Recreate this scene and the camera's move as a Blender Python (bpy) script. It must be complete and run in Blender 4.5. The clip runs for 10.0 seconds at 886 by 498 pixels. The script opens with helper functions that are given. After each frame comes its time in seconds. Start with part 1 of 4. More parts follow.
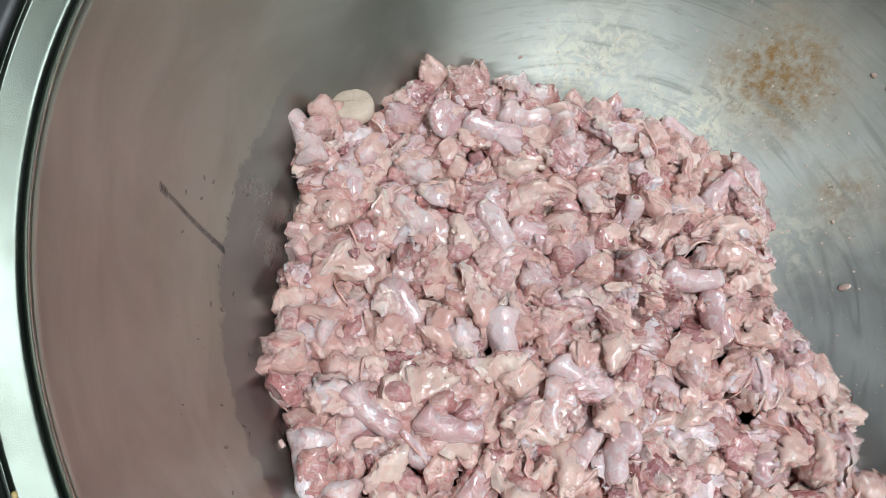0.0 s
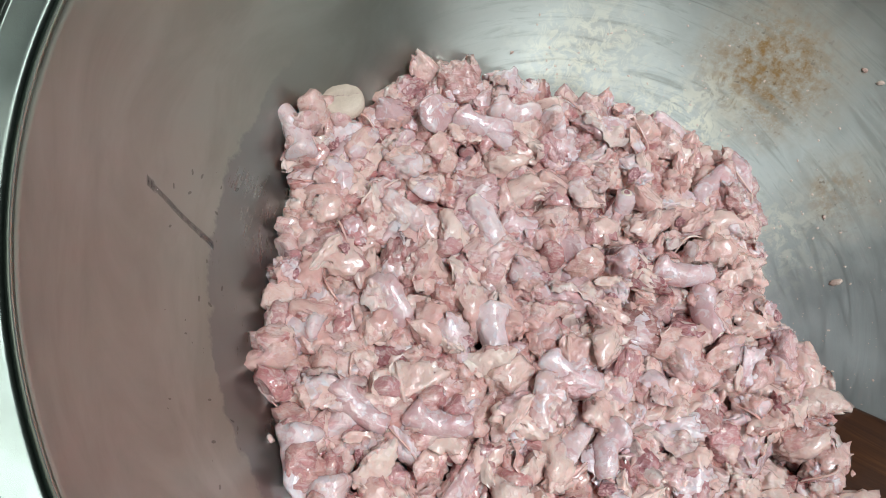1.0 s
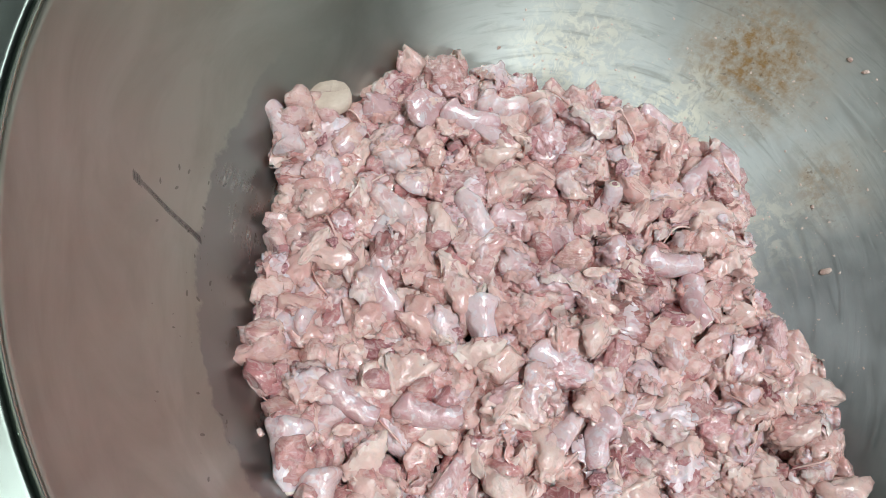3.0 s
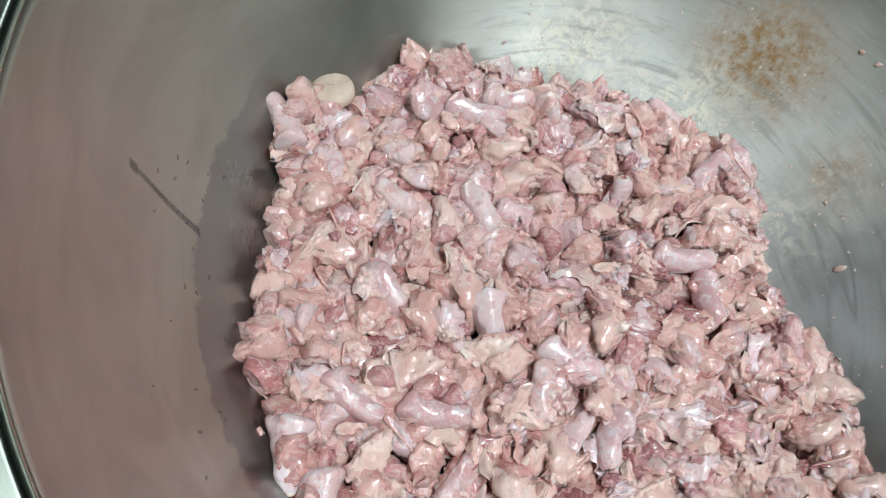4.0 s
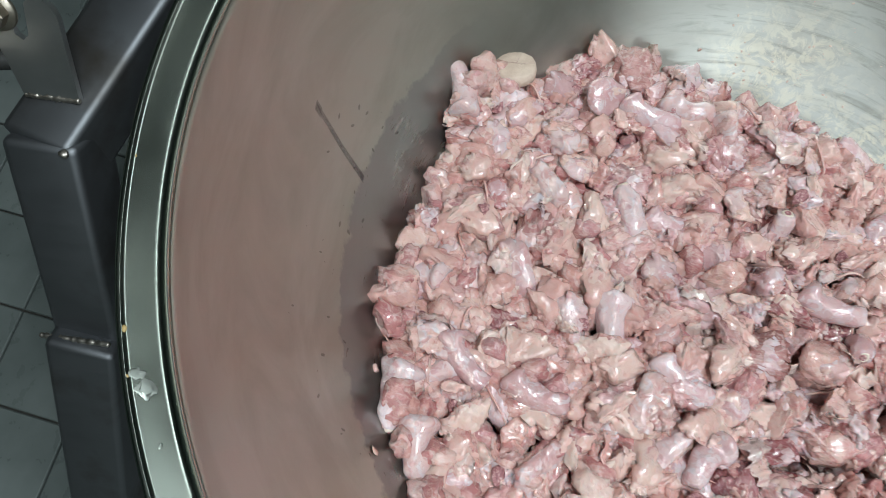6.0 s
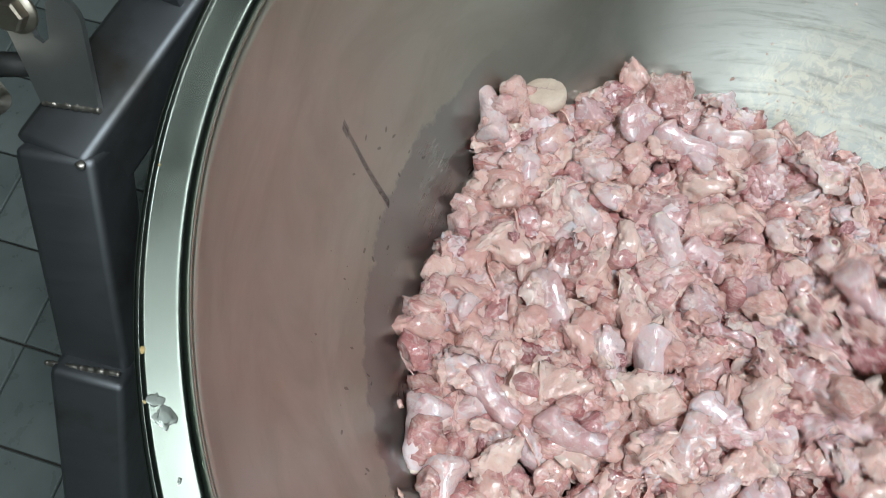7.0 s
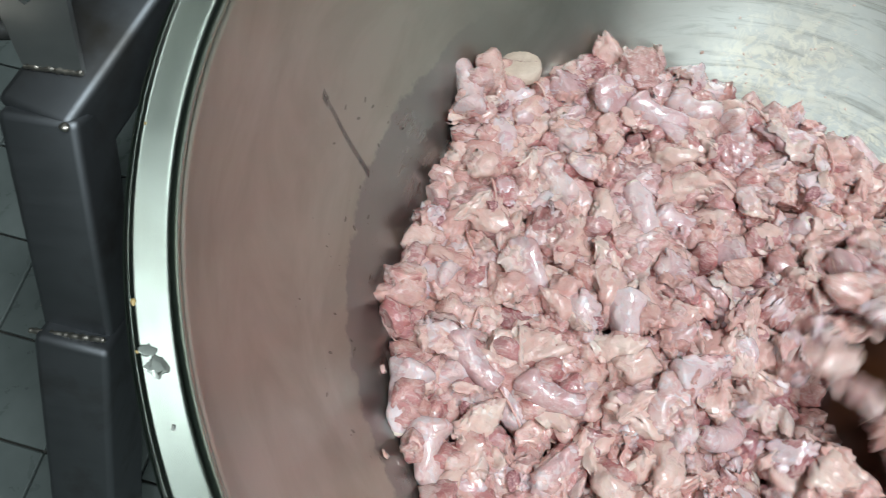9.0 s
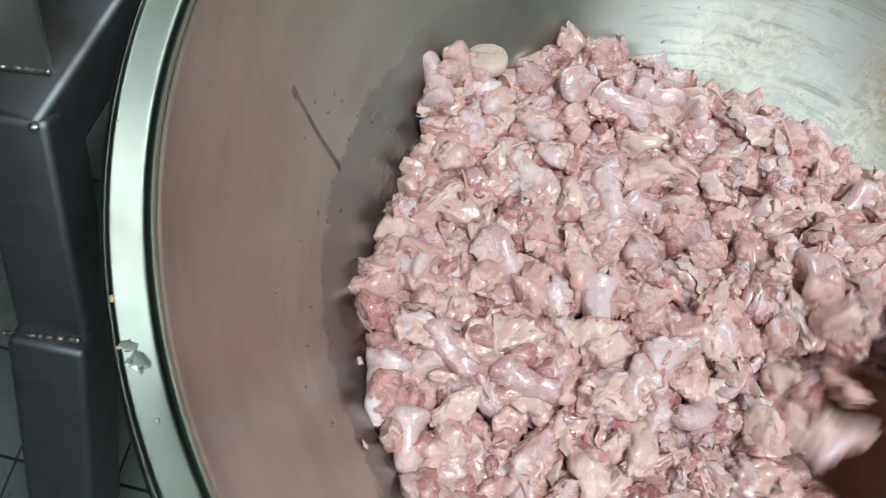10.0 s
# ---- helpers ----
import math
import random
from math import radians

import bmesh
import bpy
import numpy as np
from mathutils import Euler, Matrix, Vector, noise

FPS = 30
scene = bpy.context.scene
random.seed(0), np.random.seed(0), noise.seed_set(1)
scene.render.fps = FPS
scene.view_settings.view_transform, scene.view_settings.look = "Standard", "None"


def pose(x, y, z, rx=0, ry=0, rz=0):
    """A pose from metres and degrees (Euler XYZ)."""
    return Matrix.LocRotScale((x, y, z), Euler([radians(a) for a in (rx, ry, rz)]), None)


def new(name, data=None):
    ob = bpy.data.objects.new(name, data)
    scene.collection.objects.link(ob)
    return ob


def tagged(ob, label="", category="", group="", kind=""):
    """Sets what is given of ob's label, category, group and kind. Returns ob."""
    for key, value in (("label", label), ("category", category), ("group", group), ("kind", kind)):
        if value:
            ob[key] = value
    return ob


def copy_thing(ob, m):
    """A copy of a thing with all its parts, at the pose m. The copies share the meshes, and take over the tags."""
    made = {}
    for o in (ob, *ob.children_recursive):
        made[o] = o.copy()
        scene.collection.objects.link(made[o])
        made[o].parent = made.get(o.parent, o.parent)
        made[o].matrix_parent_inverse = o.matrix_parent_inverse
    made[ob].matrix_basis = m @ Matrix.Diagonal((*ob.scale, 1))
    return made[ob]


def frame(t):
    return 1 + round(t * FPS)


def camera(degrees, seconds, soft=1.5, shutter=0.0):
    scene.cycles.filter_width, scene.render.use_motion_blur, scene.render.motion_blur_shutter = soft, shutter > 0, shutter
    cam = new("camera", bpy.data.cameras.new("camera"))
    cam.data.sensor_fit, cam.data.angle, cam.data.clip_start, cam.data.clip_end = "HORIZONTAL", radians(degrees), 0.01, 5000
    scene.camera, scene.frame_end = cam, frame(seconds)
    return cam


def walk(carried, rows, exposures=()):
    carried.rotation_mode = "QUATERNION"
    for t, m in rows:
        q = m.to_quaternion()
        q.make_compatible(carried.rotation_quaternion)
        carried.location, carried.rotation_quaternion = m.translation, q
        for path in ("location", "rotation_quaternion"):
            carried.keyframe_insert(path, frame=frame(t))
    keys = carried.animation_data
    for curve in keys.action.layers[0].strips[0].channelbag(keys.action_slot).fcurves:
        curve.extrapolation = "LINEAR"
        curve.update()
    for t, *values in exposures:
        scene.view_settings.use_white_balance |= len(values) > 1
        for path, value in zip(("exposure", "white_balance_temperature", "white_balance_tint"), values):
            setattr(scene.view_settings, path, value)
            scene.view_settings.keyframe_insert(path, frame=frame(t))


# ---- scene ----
LENS = 60.4
cam = camera(LENS, 10.0, soft=0.9, shutter=0.8)
RIM = 0.85                      # height of the wok's rim over the floor
PATH = [
    (0.0, -0.2439, -0.2892, 1.3218, 20.28, -6.89, 8.31),
    (0.5, -0.2436, -0.2921, 1.3212, 20.38, -7.13, 8.25),
    (1.0, -0.2337, -0.2924, 1.3196, 20.29, -6.96, 8.21),
    (1.5, -0.2432, -0.2578, 1.3322, 16.70, -7.33, 8.57),
    (2.0, -0.2284, -0.2715, 1.3247, 17.41, -7.27, 8.17),
    (2.5, -0.2206, -0.2900, 1.3194, 19.29, -6.81, 7.73),
    (4.0, -0.2216, -0.3194, 1.2869, 22.22, -6.74, 7.25),
    (4.5, -0.2236, -0.2464, 1.2558, 21.38, -6.52, 7.75),
    (5.0, -0.2002, -0.2677, 1.2866, 21.17, -6.70, 13.34),
    (5.5, -0.1920, -0.2901, 1.3507, 17.17, 0.07, 23.92),
    (6.8, -0.2151, -0.3257, 1.2782, 21.71, 0.43, 23.88),
    (7.0, -0.2202, -0.3241, 1.2840, 22.01, 0.45, 24.51),
    (7.5, -0.2113, -0.3286, 1.2914, 22.05, 0.07, 24.37),
    (8.0, -0.2163, -0.3477, 1.2891, 21.95, -0.22, 23.86),
    (8.5, -0.2183, -0.3534, 1.2878, 21.69, -0.74, 23.59),
    (9.0, -0.2153, -0.3524, 1.2861, 21.52, -1.15, 23.04),
    (9.5, -0.2030, -0.3504, 1.2907, 21.28, -2.37, 21.07),
    (10.0, -0.2169, -0.3611, 1.2926, 21.26, -2.77, 20.65),
]
walk(cam, [(r[0], pose(*r[1:])) for r in PATH], exposures=[(0.0, -0.04), (5.0, -0.04), (5.5, -0.12), (6.8, -0.06), (7.4, 0.05), (8.0, 0.0), (10.0, 0.04)])

# ---- light: a closed kitchen with ceiling tubes ----
world = bpy.data.worlds.new("world")
scene.world = world
world.use_nodes = True
world.node_tree.nodes["Background"].inputs["Color"].default_value = (0.75, 0.85, 0.9, 1)
world.node_tree.nodes["Background"].inputs["Strength"].default_value = 0.05

TUBES = [  # x, y, turn, watts
    (1.2, -1.6, 20, 32.0),
    (0.96, 1.62, 113.5, 1.7),
    (0.35, -0.10, 80, 43.5),
]
CEILING = 2.75
for i, (x, y, turn, watts) in enumerate(TUBES):
    lamp = bpy.data.lights.new("tube_light", "AREA")
    lamp.shape, lamp.size, lamp.size_y, lamp.energy = "RECTANGLE", 1.2, 0.16, watts
    lamp.color = (0.895, 1.0, 1.045)
    ob = new("tube_light", lamp)
    ob.matrix_world = pose(x, y, CEILING - 0.1, 0, 0, turn)


# ---- materials ----
def mat(name):
    m = bpy.data.materials.new(name)
    m.use_nodes = True
    nt = m.node_tree
    return m, nt, nt.nodes["Principled BSDF"]


def node(nt, kind, ins=None, operation=""):
    n = nt.nodes.new(kind)
    if operation:
        n.operation = operation
    for k, v in (ins or {}).items():
        if isinstance(v, bpy.types.NodeSocket):
            nt.links.new(v, n.inputs[k])
        else:
            n.inputs[k].default_value = v
    return n


def nz(nt, vec, scale, detail=4.0, rough=0.55, dist=0.0):
    return node(nt, "ShaderNodeTexNoise", {"Vector": vec, "Scale": scale, "Detail": detail, "Roughness": rough, "Distortion": dist}).outputs["Fac"]


def ramp(nt, fac, *stops):
    n = nt.nodes.new("ShaderNodeValToRGB")
    e = n.color_ramp.elements
    while len(e) < len(stops):
        e.new(0.5)
    for el, (p, c) in zip(e, stops):
        el.position = p
        el.color = (c, c, c, 1) if not hasattr(c, "__len__") else (*c, 1)
    nt.links.new(fac, n.inputs["Fac"])
    return n.outputs["Color"]


def mixc(nt, fac, a, b, blend="MIX"):
    n = nt.nodes.new("ShaderNodeMix")
    n.data_type, n.blend_type = "RGBA", blend
    for key, v in ((0, fac), (6, a), (7, b)):
        if isinstance(v, bpy.types.NodeSocket):
            nt.links.new(v, n.inputs[key])
        else:
            n.inputs[key].default_value = v if key == 0 else (*v, 1)
    return n.outputs[2]


def math_(nt, op, a, b=0.0, c=0.0, clamp=False):
    n = nt.nodes.new("ShaderNodeMath")
    n.operation, n.use_clamp = op, clamp
    for i, v in enumerate((a, b, c)):
        if isinstance(v, bpy.types.NodeSocket):
            nt.links.new(v, n.inputs[i])
        else:
            n.inputs[i].default_value = v
    return n.outputs[0]


def bump(nt, bsdf, height, strength, distance):
    n = node(nt, "ShaderNodeBump", {"Height": height, "Strength": strength, "Distance": distance})
    nt.links.new(n.outputs["Normal"], bsdf.inputs["Normal"])


def steel(name, base, rough, grain=1.0, dirt=(0.10, 0.09, 0.07), dirty=0.3, relief=0.12):
    m, nt, b = mat(name)
    co = node(nt, "ShaderNodeTexCoord").outputs["Object"]
    big = nz(nt, co, 9, 5)
    fine = nz(nt, node(nt, "ShaderNodeMapping", {"Vector": co, "Scale": (30, 30, 400)}).outputs[0], 1.0 * grain, 3)
    stain = ramp(nt, big, (0.52, 0.0), (0.75, dirty))
    nt.links.new(mixc(nt, stain, base, dirt), b.inputs["Base Color"])
    b.inputs["Metallic"].default_value = 1.0
    nt.links.new(math_(nt, "ADD", math_(nt, "MULTIPLY", big, 0.22), math_(nt, "MULTIPLY_ADD", fine, 0.12, rough - 0.16)), b.inputs["Roughness"])
    bump(nt, b, fine, relief, 0.0006)
    return m


def wok_material():
    """Brushed steel bowl: wet below a ragged line, a dried pale film on the far side, rust-brown stains, round scratches."""
    m, nt, b = mat("wok_steel")
    co = node(nt, "ShaderNodeTexCoord").outputs["Object"]
    sep = node(nt, "ShaderNodeSeparateXYZ", {"Vector": co})
    x, y, z = sep.outputs
    ang = math_(nt, "ARCTAN2", y, x)
    polar = node(nt, "ShaderNodeCombineXYZ", {"X": math_(nt, "MULTIPLY", ang, 1.6), "Y": math_(nt, "MULTIPLY", z, 60.0), "Z": 0.0}).outputs[0]
    strokes = nz(nt, polar, 1.5, 7, 0.72, 1.3)
    fine = nz(nt, node(nt, "ShaderNodeMapping", {"Vector": polar, "Scale": (3.0, 6.0, 1.0)}).outputs[0], 3.0, 3)
    cloud = nz(nt, co, 6.0, 6, 0.6)
    grit = nz(nt, co, 160.0, 3, 0.7)
    edge = nz(nt, co, 30.0, 5, 0.6)
    # dried film on the far and right side
    side = math_(nt, "ADD", math_(nt, "MULTIPLY", x, 0.85), y)
    film = math_(nt, "MULTIPLY", ramp(nt, side, (0.06, 0.0), (0.26, 1.0)), ramp(nt, cloud, (0.28, 0.45), (0.60, 1.0)))
    film = math_(nt, "MULTIPLY", film, ramp(nt, strokes, (0.36, 0.55), (0.58, 1.0)))
    film = math_(nt, "MULTIPLY", film, ramp(nt, math_(nt, "ADD", z, 0.5), (0.17, 1.0), (0.34, 0.12)))
    col = mixc(nt, math_(nt, "MULTIPLY", film, 0.8), (0.49, 0.49, 0.445), (0.50, 0.52, 0.50))

    tarnish = math_(nt, "MULTIPLY", ramp(nt, nz(nt, node(nt, "ShaderNodeMapping", {"Vector": co, "Scale": (1.0, 1.0, 2.5)}).outputs[0], 5.0, 6, 0.6, 0.8), (0.42, 0.0), (0.62, 0.34)), math_(nt, "SUBTRACT", 1.0, film, clamp=True))
    col = mixc(nt, tarnish, col, (0.29, 0.262, 0.22))

    def spot(px, py, pz, rad, soft, warp=0.05):
        d = node(nt, "ShaderNodeVectorMath", {0: co, 1: (px, py, pz)}, operation="DISTANCE").outputs["Value"]
        d = math_(nt, "ADD", d, math_(nt, "MULTIPLY_ADD", edge, warp, -warp / 2))
        return ramp(nt, math_(nt, "DIVIDE", d, rad), (1 - soft, 1.0), (1.0, 0.0))

    rust = spot(0.195, 0.323, -0.297, 0.115, 0.7)
    rust2 = spot(0.305, 0.180, -0.335, 0.075, 0.8, 0.08)
    rust3 = spot(-0.02, 0.345, -0.335, 0.07, 0.9, 0.1)
    speckle = ramp(nt, nz(nt, co, 70.0, 5, 0.75), (0.36, 0.35), (0.60, 1.0))
    rmask = math_(nt, "MULTIPLY", math_(nt, "ADD", math_(nt, "ADD", rust, math_(nt, "MULTIPLY", rust2, 0.7)), math_(nt, "MULTIPLY", rust3, 0.22)), speckle, clamp=True)
    col = mixc(nt, rmask, col, (0.25, 0.135, 0.042))
    dots = math_(nt, "MULTIPLY", ramp(nt, nz(nt, co, 120.0, 2, 0.5), (0.66, 0.0), (0.70, 1.0)), math_(nt, "ADD", rust, rust2, clamp=True))
    col = mixc(nt, math_(nt, "MULTIPLY", dots, 0.7), col, (0.10, 0.05, 0.02))
    scr = math_(nt, "MULTIPLY", ramp(nt, strokes, (0.50, 0.0), (0.66, 0.65)), ramp(nt, side, (0.05, 0.0), (0.25, 1.0)))
    col = mixc(nt, scr, col, (0.24, 0.235, 0.20))
    crust = math_(nt, "MULTIPLY", math_(nt, "ADD", spot(-0.03, 0.315, -0.345, 0.11, 0.9, 0.12), math_(nt, "ADD", spot(0.24, 0.12, -0.40, 0.10, 0.8, 0.12), spot(0.12, 0.27, -0.37, 0.08, 0.8, 0.12)), clamp=True), ramp(nt, nz(nt, co, 48.0, 6, 0.75, 0.8), (0.46, 0.0), (0.54, 0.85)))
    col = mixc(nt, crust, col, (0.68, 0.64, 0.52))
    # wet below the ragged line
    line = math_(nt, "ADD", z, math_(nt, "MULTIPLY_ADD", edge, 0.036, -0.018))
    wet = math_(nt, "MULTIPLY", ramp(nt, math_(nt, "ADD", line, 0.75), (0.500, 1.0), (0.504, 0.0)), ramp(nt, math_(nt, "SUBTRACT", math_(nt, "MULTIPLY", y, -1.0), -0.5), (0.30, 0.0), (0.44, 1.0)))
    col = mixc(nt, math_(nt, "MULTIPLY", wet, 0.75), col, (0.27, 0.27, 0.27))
    nt.links.new(col, b.inputs["Base Color"])
    nt.links.new(math_(nt, "SUBTRACT", 1.0, math_(nt, "ADD", math_(nt, "MAXIMUM", math_(nt, "MULTIPLY", film, 0.92), crust), rmask, clamp=True)), b.inputs["Metallic"])
    r = math_(nt, "MULTIPLY_ADD", cloud, 0.16, 0.22)
    r = math_(nt, "ADD", r, math_(nt, "MULTIPLY", film, 0.26))
    r = math_(nt, "ADD", r, math_(nt, "MULTIPLY", fine, 0.05))
    r = math_(nt, "SUBTRACT", r, math_(nt, "MULTIPLY", wet, 0.04))
    nt.links.new(r, b.inputs["Roughness"])
    h = math_(nt, "ADD", math_(nt, "MULTIPLY", fine, 0.5), math_(nt, "MULTIPLY", grit, math_(nt, "MULTIPLY", film, 0.8)))
    bump(nt, b, h, 0.10, 0.0008)
    return m


def flesh(name, pale, mid, deep, blood, gloss=0.2, grain=1.0, blue=0.0, vary=0.8, fibres=0.36):
    """Raw meat: patches of paler and deeper pink, fibres, white membrane, a wet skin of juice."""
    m, nt, b = mat(name)
    co = node(nt, "ShaderNodeTexCoord").outputs["Object"]
    rnd = math_(nt, "FRACT", math_(nt, "ADD", node(nt, "ShaderNodeObjectInfo").outputs["Random"], node(nt, "ShaderNodeNewGeometry").outputs["Random Per Island"]))
    off = node(nt, "ShaderNodeCombineXYZ", {"X": math_(nt, "MULTIPLY", rnd, 3.0), "Y": math_(nt, "MULTIPLY", rnd, 7.0), "Z": rnd}).outputs[0]
    v = node(nt, "ShaderNodeVectorMath", {0: co, 1: off}, operation="ADD").outputs[0]
    big = nz(nt, v, 32 * grain, 4, 0.6, 1.0)
    mid_n = nz(nt, v, 85 * grain, 4, 0.6, 1.2)
    fibre = nz(nt, node(nt, "ShaderNodeMapping", {"Vector": v, "Scale": (40, 240, 240)}).outputs[0], 1.0, 4, 0.6, 1.0)
    hue = math_(nt, "FRACT", math_(nt, "MULTIPLY", rnd, 7.31))
    tone = math_(nt, "ADD", big, math_(nt, "MULTIPLY_ADD", rnd, vary * 0.6, -vary * 0.3))
    col = ramp(nt, tone, (0.34, deep), (0.47, mid), (0.60, pale))
    col = mixc(nt, math_(nt, "MULTIPLY", ramp(nt, mid_n, (0.55, 0.0), (0.63, 1.0)), 0.66), col, blood)
    col = mixc(nt, ramp(nt, hue, (0.5, 0.0), (0.95, 0.30)), col, (0.72, 0.45, 0.37))
    col = mixc(nt, ramp(nt, hue, (0.05, 0.30), (0.35, 0.0)), col, (0.56, 0.34, 0.36))
    col = mixc(nt, math_(nt, "MULTIPLY", ramp(nt, fibre, (0.52, 0.0), (0.66, 1.0)), fibres), col, (0.77, 0.58, 0.54))
    veil = ramp(nt, nz(nt, v, 55, 3, 0.5, 2.0), (0.55, 0.0), (0.61, 1.0))
    col = mixc(nt, math_(nt, "MULTIPLY", veil, 0.42 + blue), col, (0.72, 0.55, 0.51) if not blue else (0.69, 0.60, 0.63))
    nt.links.new(col, b.inputs["Base Color"])
    b.inputs["Subsurface Weight"].default_value = 0.3
    b.inputs["Subsurface Radius"].default_value = (1.0, 0.35, 0.25)
    b.inputs["Subsurface Scale"].default_value = 0.004
    nt.links.new(math_(nt, "MULTIPLY_ADD", mid_n, 0.3, gloss - 0.12), b.inputs["Roughness"])
    b.inputs["Specular IOR Level"].default_value = 0.65
    b.inputs["Coat Weight"].default_value = 0.9
    b.inputs["Coat Roughness"].default_value = 0.07
    h = math_(nt, "ADD", mid_n, math_(nt, "ADD", math_(nt, "MULTIPLY", fibre, 1.5 * fibres), math_(nt, "MULTIPLY", nz(nt, v, 260, 3, 0.55), 0.35)))
    bump(nt, b, h, 0.75, 0.003)
    return m


def skin_material():
    m, nt, b = mat("chicken_skin")
    co = node(nt, "ShaderNodeTexCoord").outputs["Object"]
    rnd = node(nt, "ShaderNodeObjectInfo").outputs["Random"]
    big = nz(nt, co, 45, 4, 0.6, 0.5)
    vor = node(nt, "ShaderNodeTexVoronoi", {"Vector": co, "Scale": 330.0}).outputs["Distance"]
    tone = math_(nt, "ADD", math_(nt, "MULTIPLY", big, 0.7), math_(nt, "MULTIPLY_ADD", rnd, 0.4, -0.1))
    col = ramp(nt, tone, (0.25, (0.61, 0.34, 0.305)), (0.45, (0.69, 0.44, 0.39)), (0.72, (0.75, 0.55, 0.485)))
    col = mixc(nt, math_(nt, "MULTIPLY", ramp(nt, nz(nt, co, 120, 4), (0.6, 0.0), (0.75, 1.0)), 0.3), col, (0.60, 0.33, 0.30))
    nt.links.new(col, b.inputs["Base Color"])
    b.inputs["Subsurface Weight"].default_value = 0.3
    b.inputs["Subsurface Radius"].default_value = (1.0, 0.4, 0.3)
    b.inputs["Subsurface Scale"].default_value = 0.004
    b.inputs["Roughness"].default_value = 0.22
    b.inputs["Coat Weight"].default_value = 0.8
    b.inputs["Coat Roughness"].default_value = 0.08
    h = math_(nt, "ADD", math_(nt, "MULTIPLY", vor, -0.5), nz(nt, co, 150, 4, 0.6, 1.0))
    bump(nt, b, h, 0.5, 0.0016)
    return m


def bone_material():
    m, nt, b = mat("cut_bone")
    co = node(nt, "ShaderNodeTexCoord").outputs["Object"]
    f = nz(nt, co, 210, 5, 0.7)
    nt.links.new(ramp(nt, f, (0.36, (0.16, 0.05, 0.06)), (0.5, (0.40, 0.17, 0.18)), (0.62, (0.66, 0.44, 0.41))), b.inputs["Base Color"])
    b.inputs["Roughness"].default_value = 0.3
    bump(nt, b, f, 0.8, 0.002)
    return m


def wood_material():
    m, nt, b = mat("dark_wood")
    co = node(nt, "ShaderNodeTexCoord").outputs["Object"]
    g = nz(nt, node(nt, "ShaderNodeMapping", {"Vector": co, "Scale": (5, 60, 60)}).outputs[0], 1.0, 6, 0.65, 1.2)
    big = nz(nt, co, 14, 4)
    col = ramp(nt, g, (0.3, (0.022, 0.008, 0.004)), (0.55, (0.062, 0.022, 0.008)), (0.75, (0.13, 0.050, 0.018)))
    col = mixc(nt, ramp(nt, big, (0.45, 0.0), (0.7, 0.7)), col, (0.04, 0.014, 0.007))
    nt.links.new(col, b.inputs["Base Color"])
    nt.links.new(math_(nt, "MULTIPLY_ADD", big, 0.3, 0.2), b.inputs["Roughness"])
    b.inputs["Coat Weight"].default_value = 0.3
    bump(nt, b, g, 0.35, 0.0015)
    return m


def plain(name, a, c, scale, rough, bumps=0.2, metal=0.0, dist=0.002):
    m, nt, b = mat(name)
    co = node(nt, "ShaderNodeTexCoord").outputs["Object"]
    rnd = node(nt, "ShaderNodeObjectInfo").outputs["Random"]
    n1, n2 = nz(nt, co, scale, 5), nz(nt, co, scale * 9, 3)
    f = math_(nt, "ADD", math_(nt, "MULTIPLY", n1, 0.75), math_(nt, "MULTIPLY_ADD", rnd, 0.2, math_(nt, "MULTIPLY", n2, 0.15)))
    nt.links.new(ramp(nt, f, (0.32, a), (0.72, c)), b.inputs["Base Color"])
    nt.links.new(math_(nt, "MULTIPLY_ADD", n2, 0.25, rough - 0.12), b.inputs["Roughness"])
    b.inputs["Metallic"].default_value = metal
    bump(nt, b, n2, bumps, dist)
    return m


def glow(name, colour, strength):
    m, nt, b = mat(name)
    b.inputs["Base Color"].default_value = (*colour, 1)
    b.inputs["Emission Color"].default_value = (*colour, 1)
    b.inputs["Emission Strength"].default_value = strength
    return m


M_WOK = wok_material()
M_RIM = steel("rim_steel", (0.43, 0.48, 0.42), 0.10, 0.15, (0.30, 0.30, 0.21), 0.35, 0.015)
M_OUT = steel("outer_steel", (0.42, 0.43, 0.43), 0.42)
M_TUBE = steel("stand_steel", (0.18, 0.19, 0.20), 0.54, 0.4, (0.075, 0.062, 0.048), 0.9, 0.05)
M_RED = plain("red_oxide", (0.035, 0.014, 0.010), (0.10, 0.040, 0.028), 40, 0.55, 0.3)
M_SMEAR = steel("water_smear", (0.38, 0.41, 0.37), 0.40, 0.3, (0.24, 0.25, 0.23), 0.4)
M_WELD = steel("weld_bead", (0.45, 0.42, 0.37), 0.42, 3.0, (0.10, 0.07, 0.05), 0.8)
M_BOLT = steel("bolt_steel", (0.40, 0.36, 0.30), 0.40, 2.0, (0.16, 0.07, 0.03), 0.8)
M_MEAT = flesh("raw_meat", (0.70, 0.44, 0.395), (0.62, 0.335, 0.305), (0.47, 0.19, 0.185), (0.45, 0.14, 0.145))
M_PALE = flesh("pale_meat", (0.74, 0.51, 0.455), (0.68, 0.42, 0.375), (0.59, 0.31, 0.285), (0.54, 0.22, 0.22), 0.18, 0.85)
M_DARK = flesh("dark_meat", (0.58, 0.32, 0.305), (0.47, 0.21, 0.21), (0.30, 0.09, 0.095), (0.31, 0.075, 0.09))
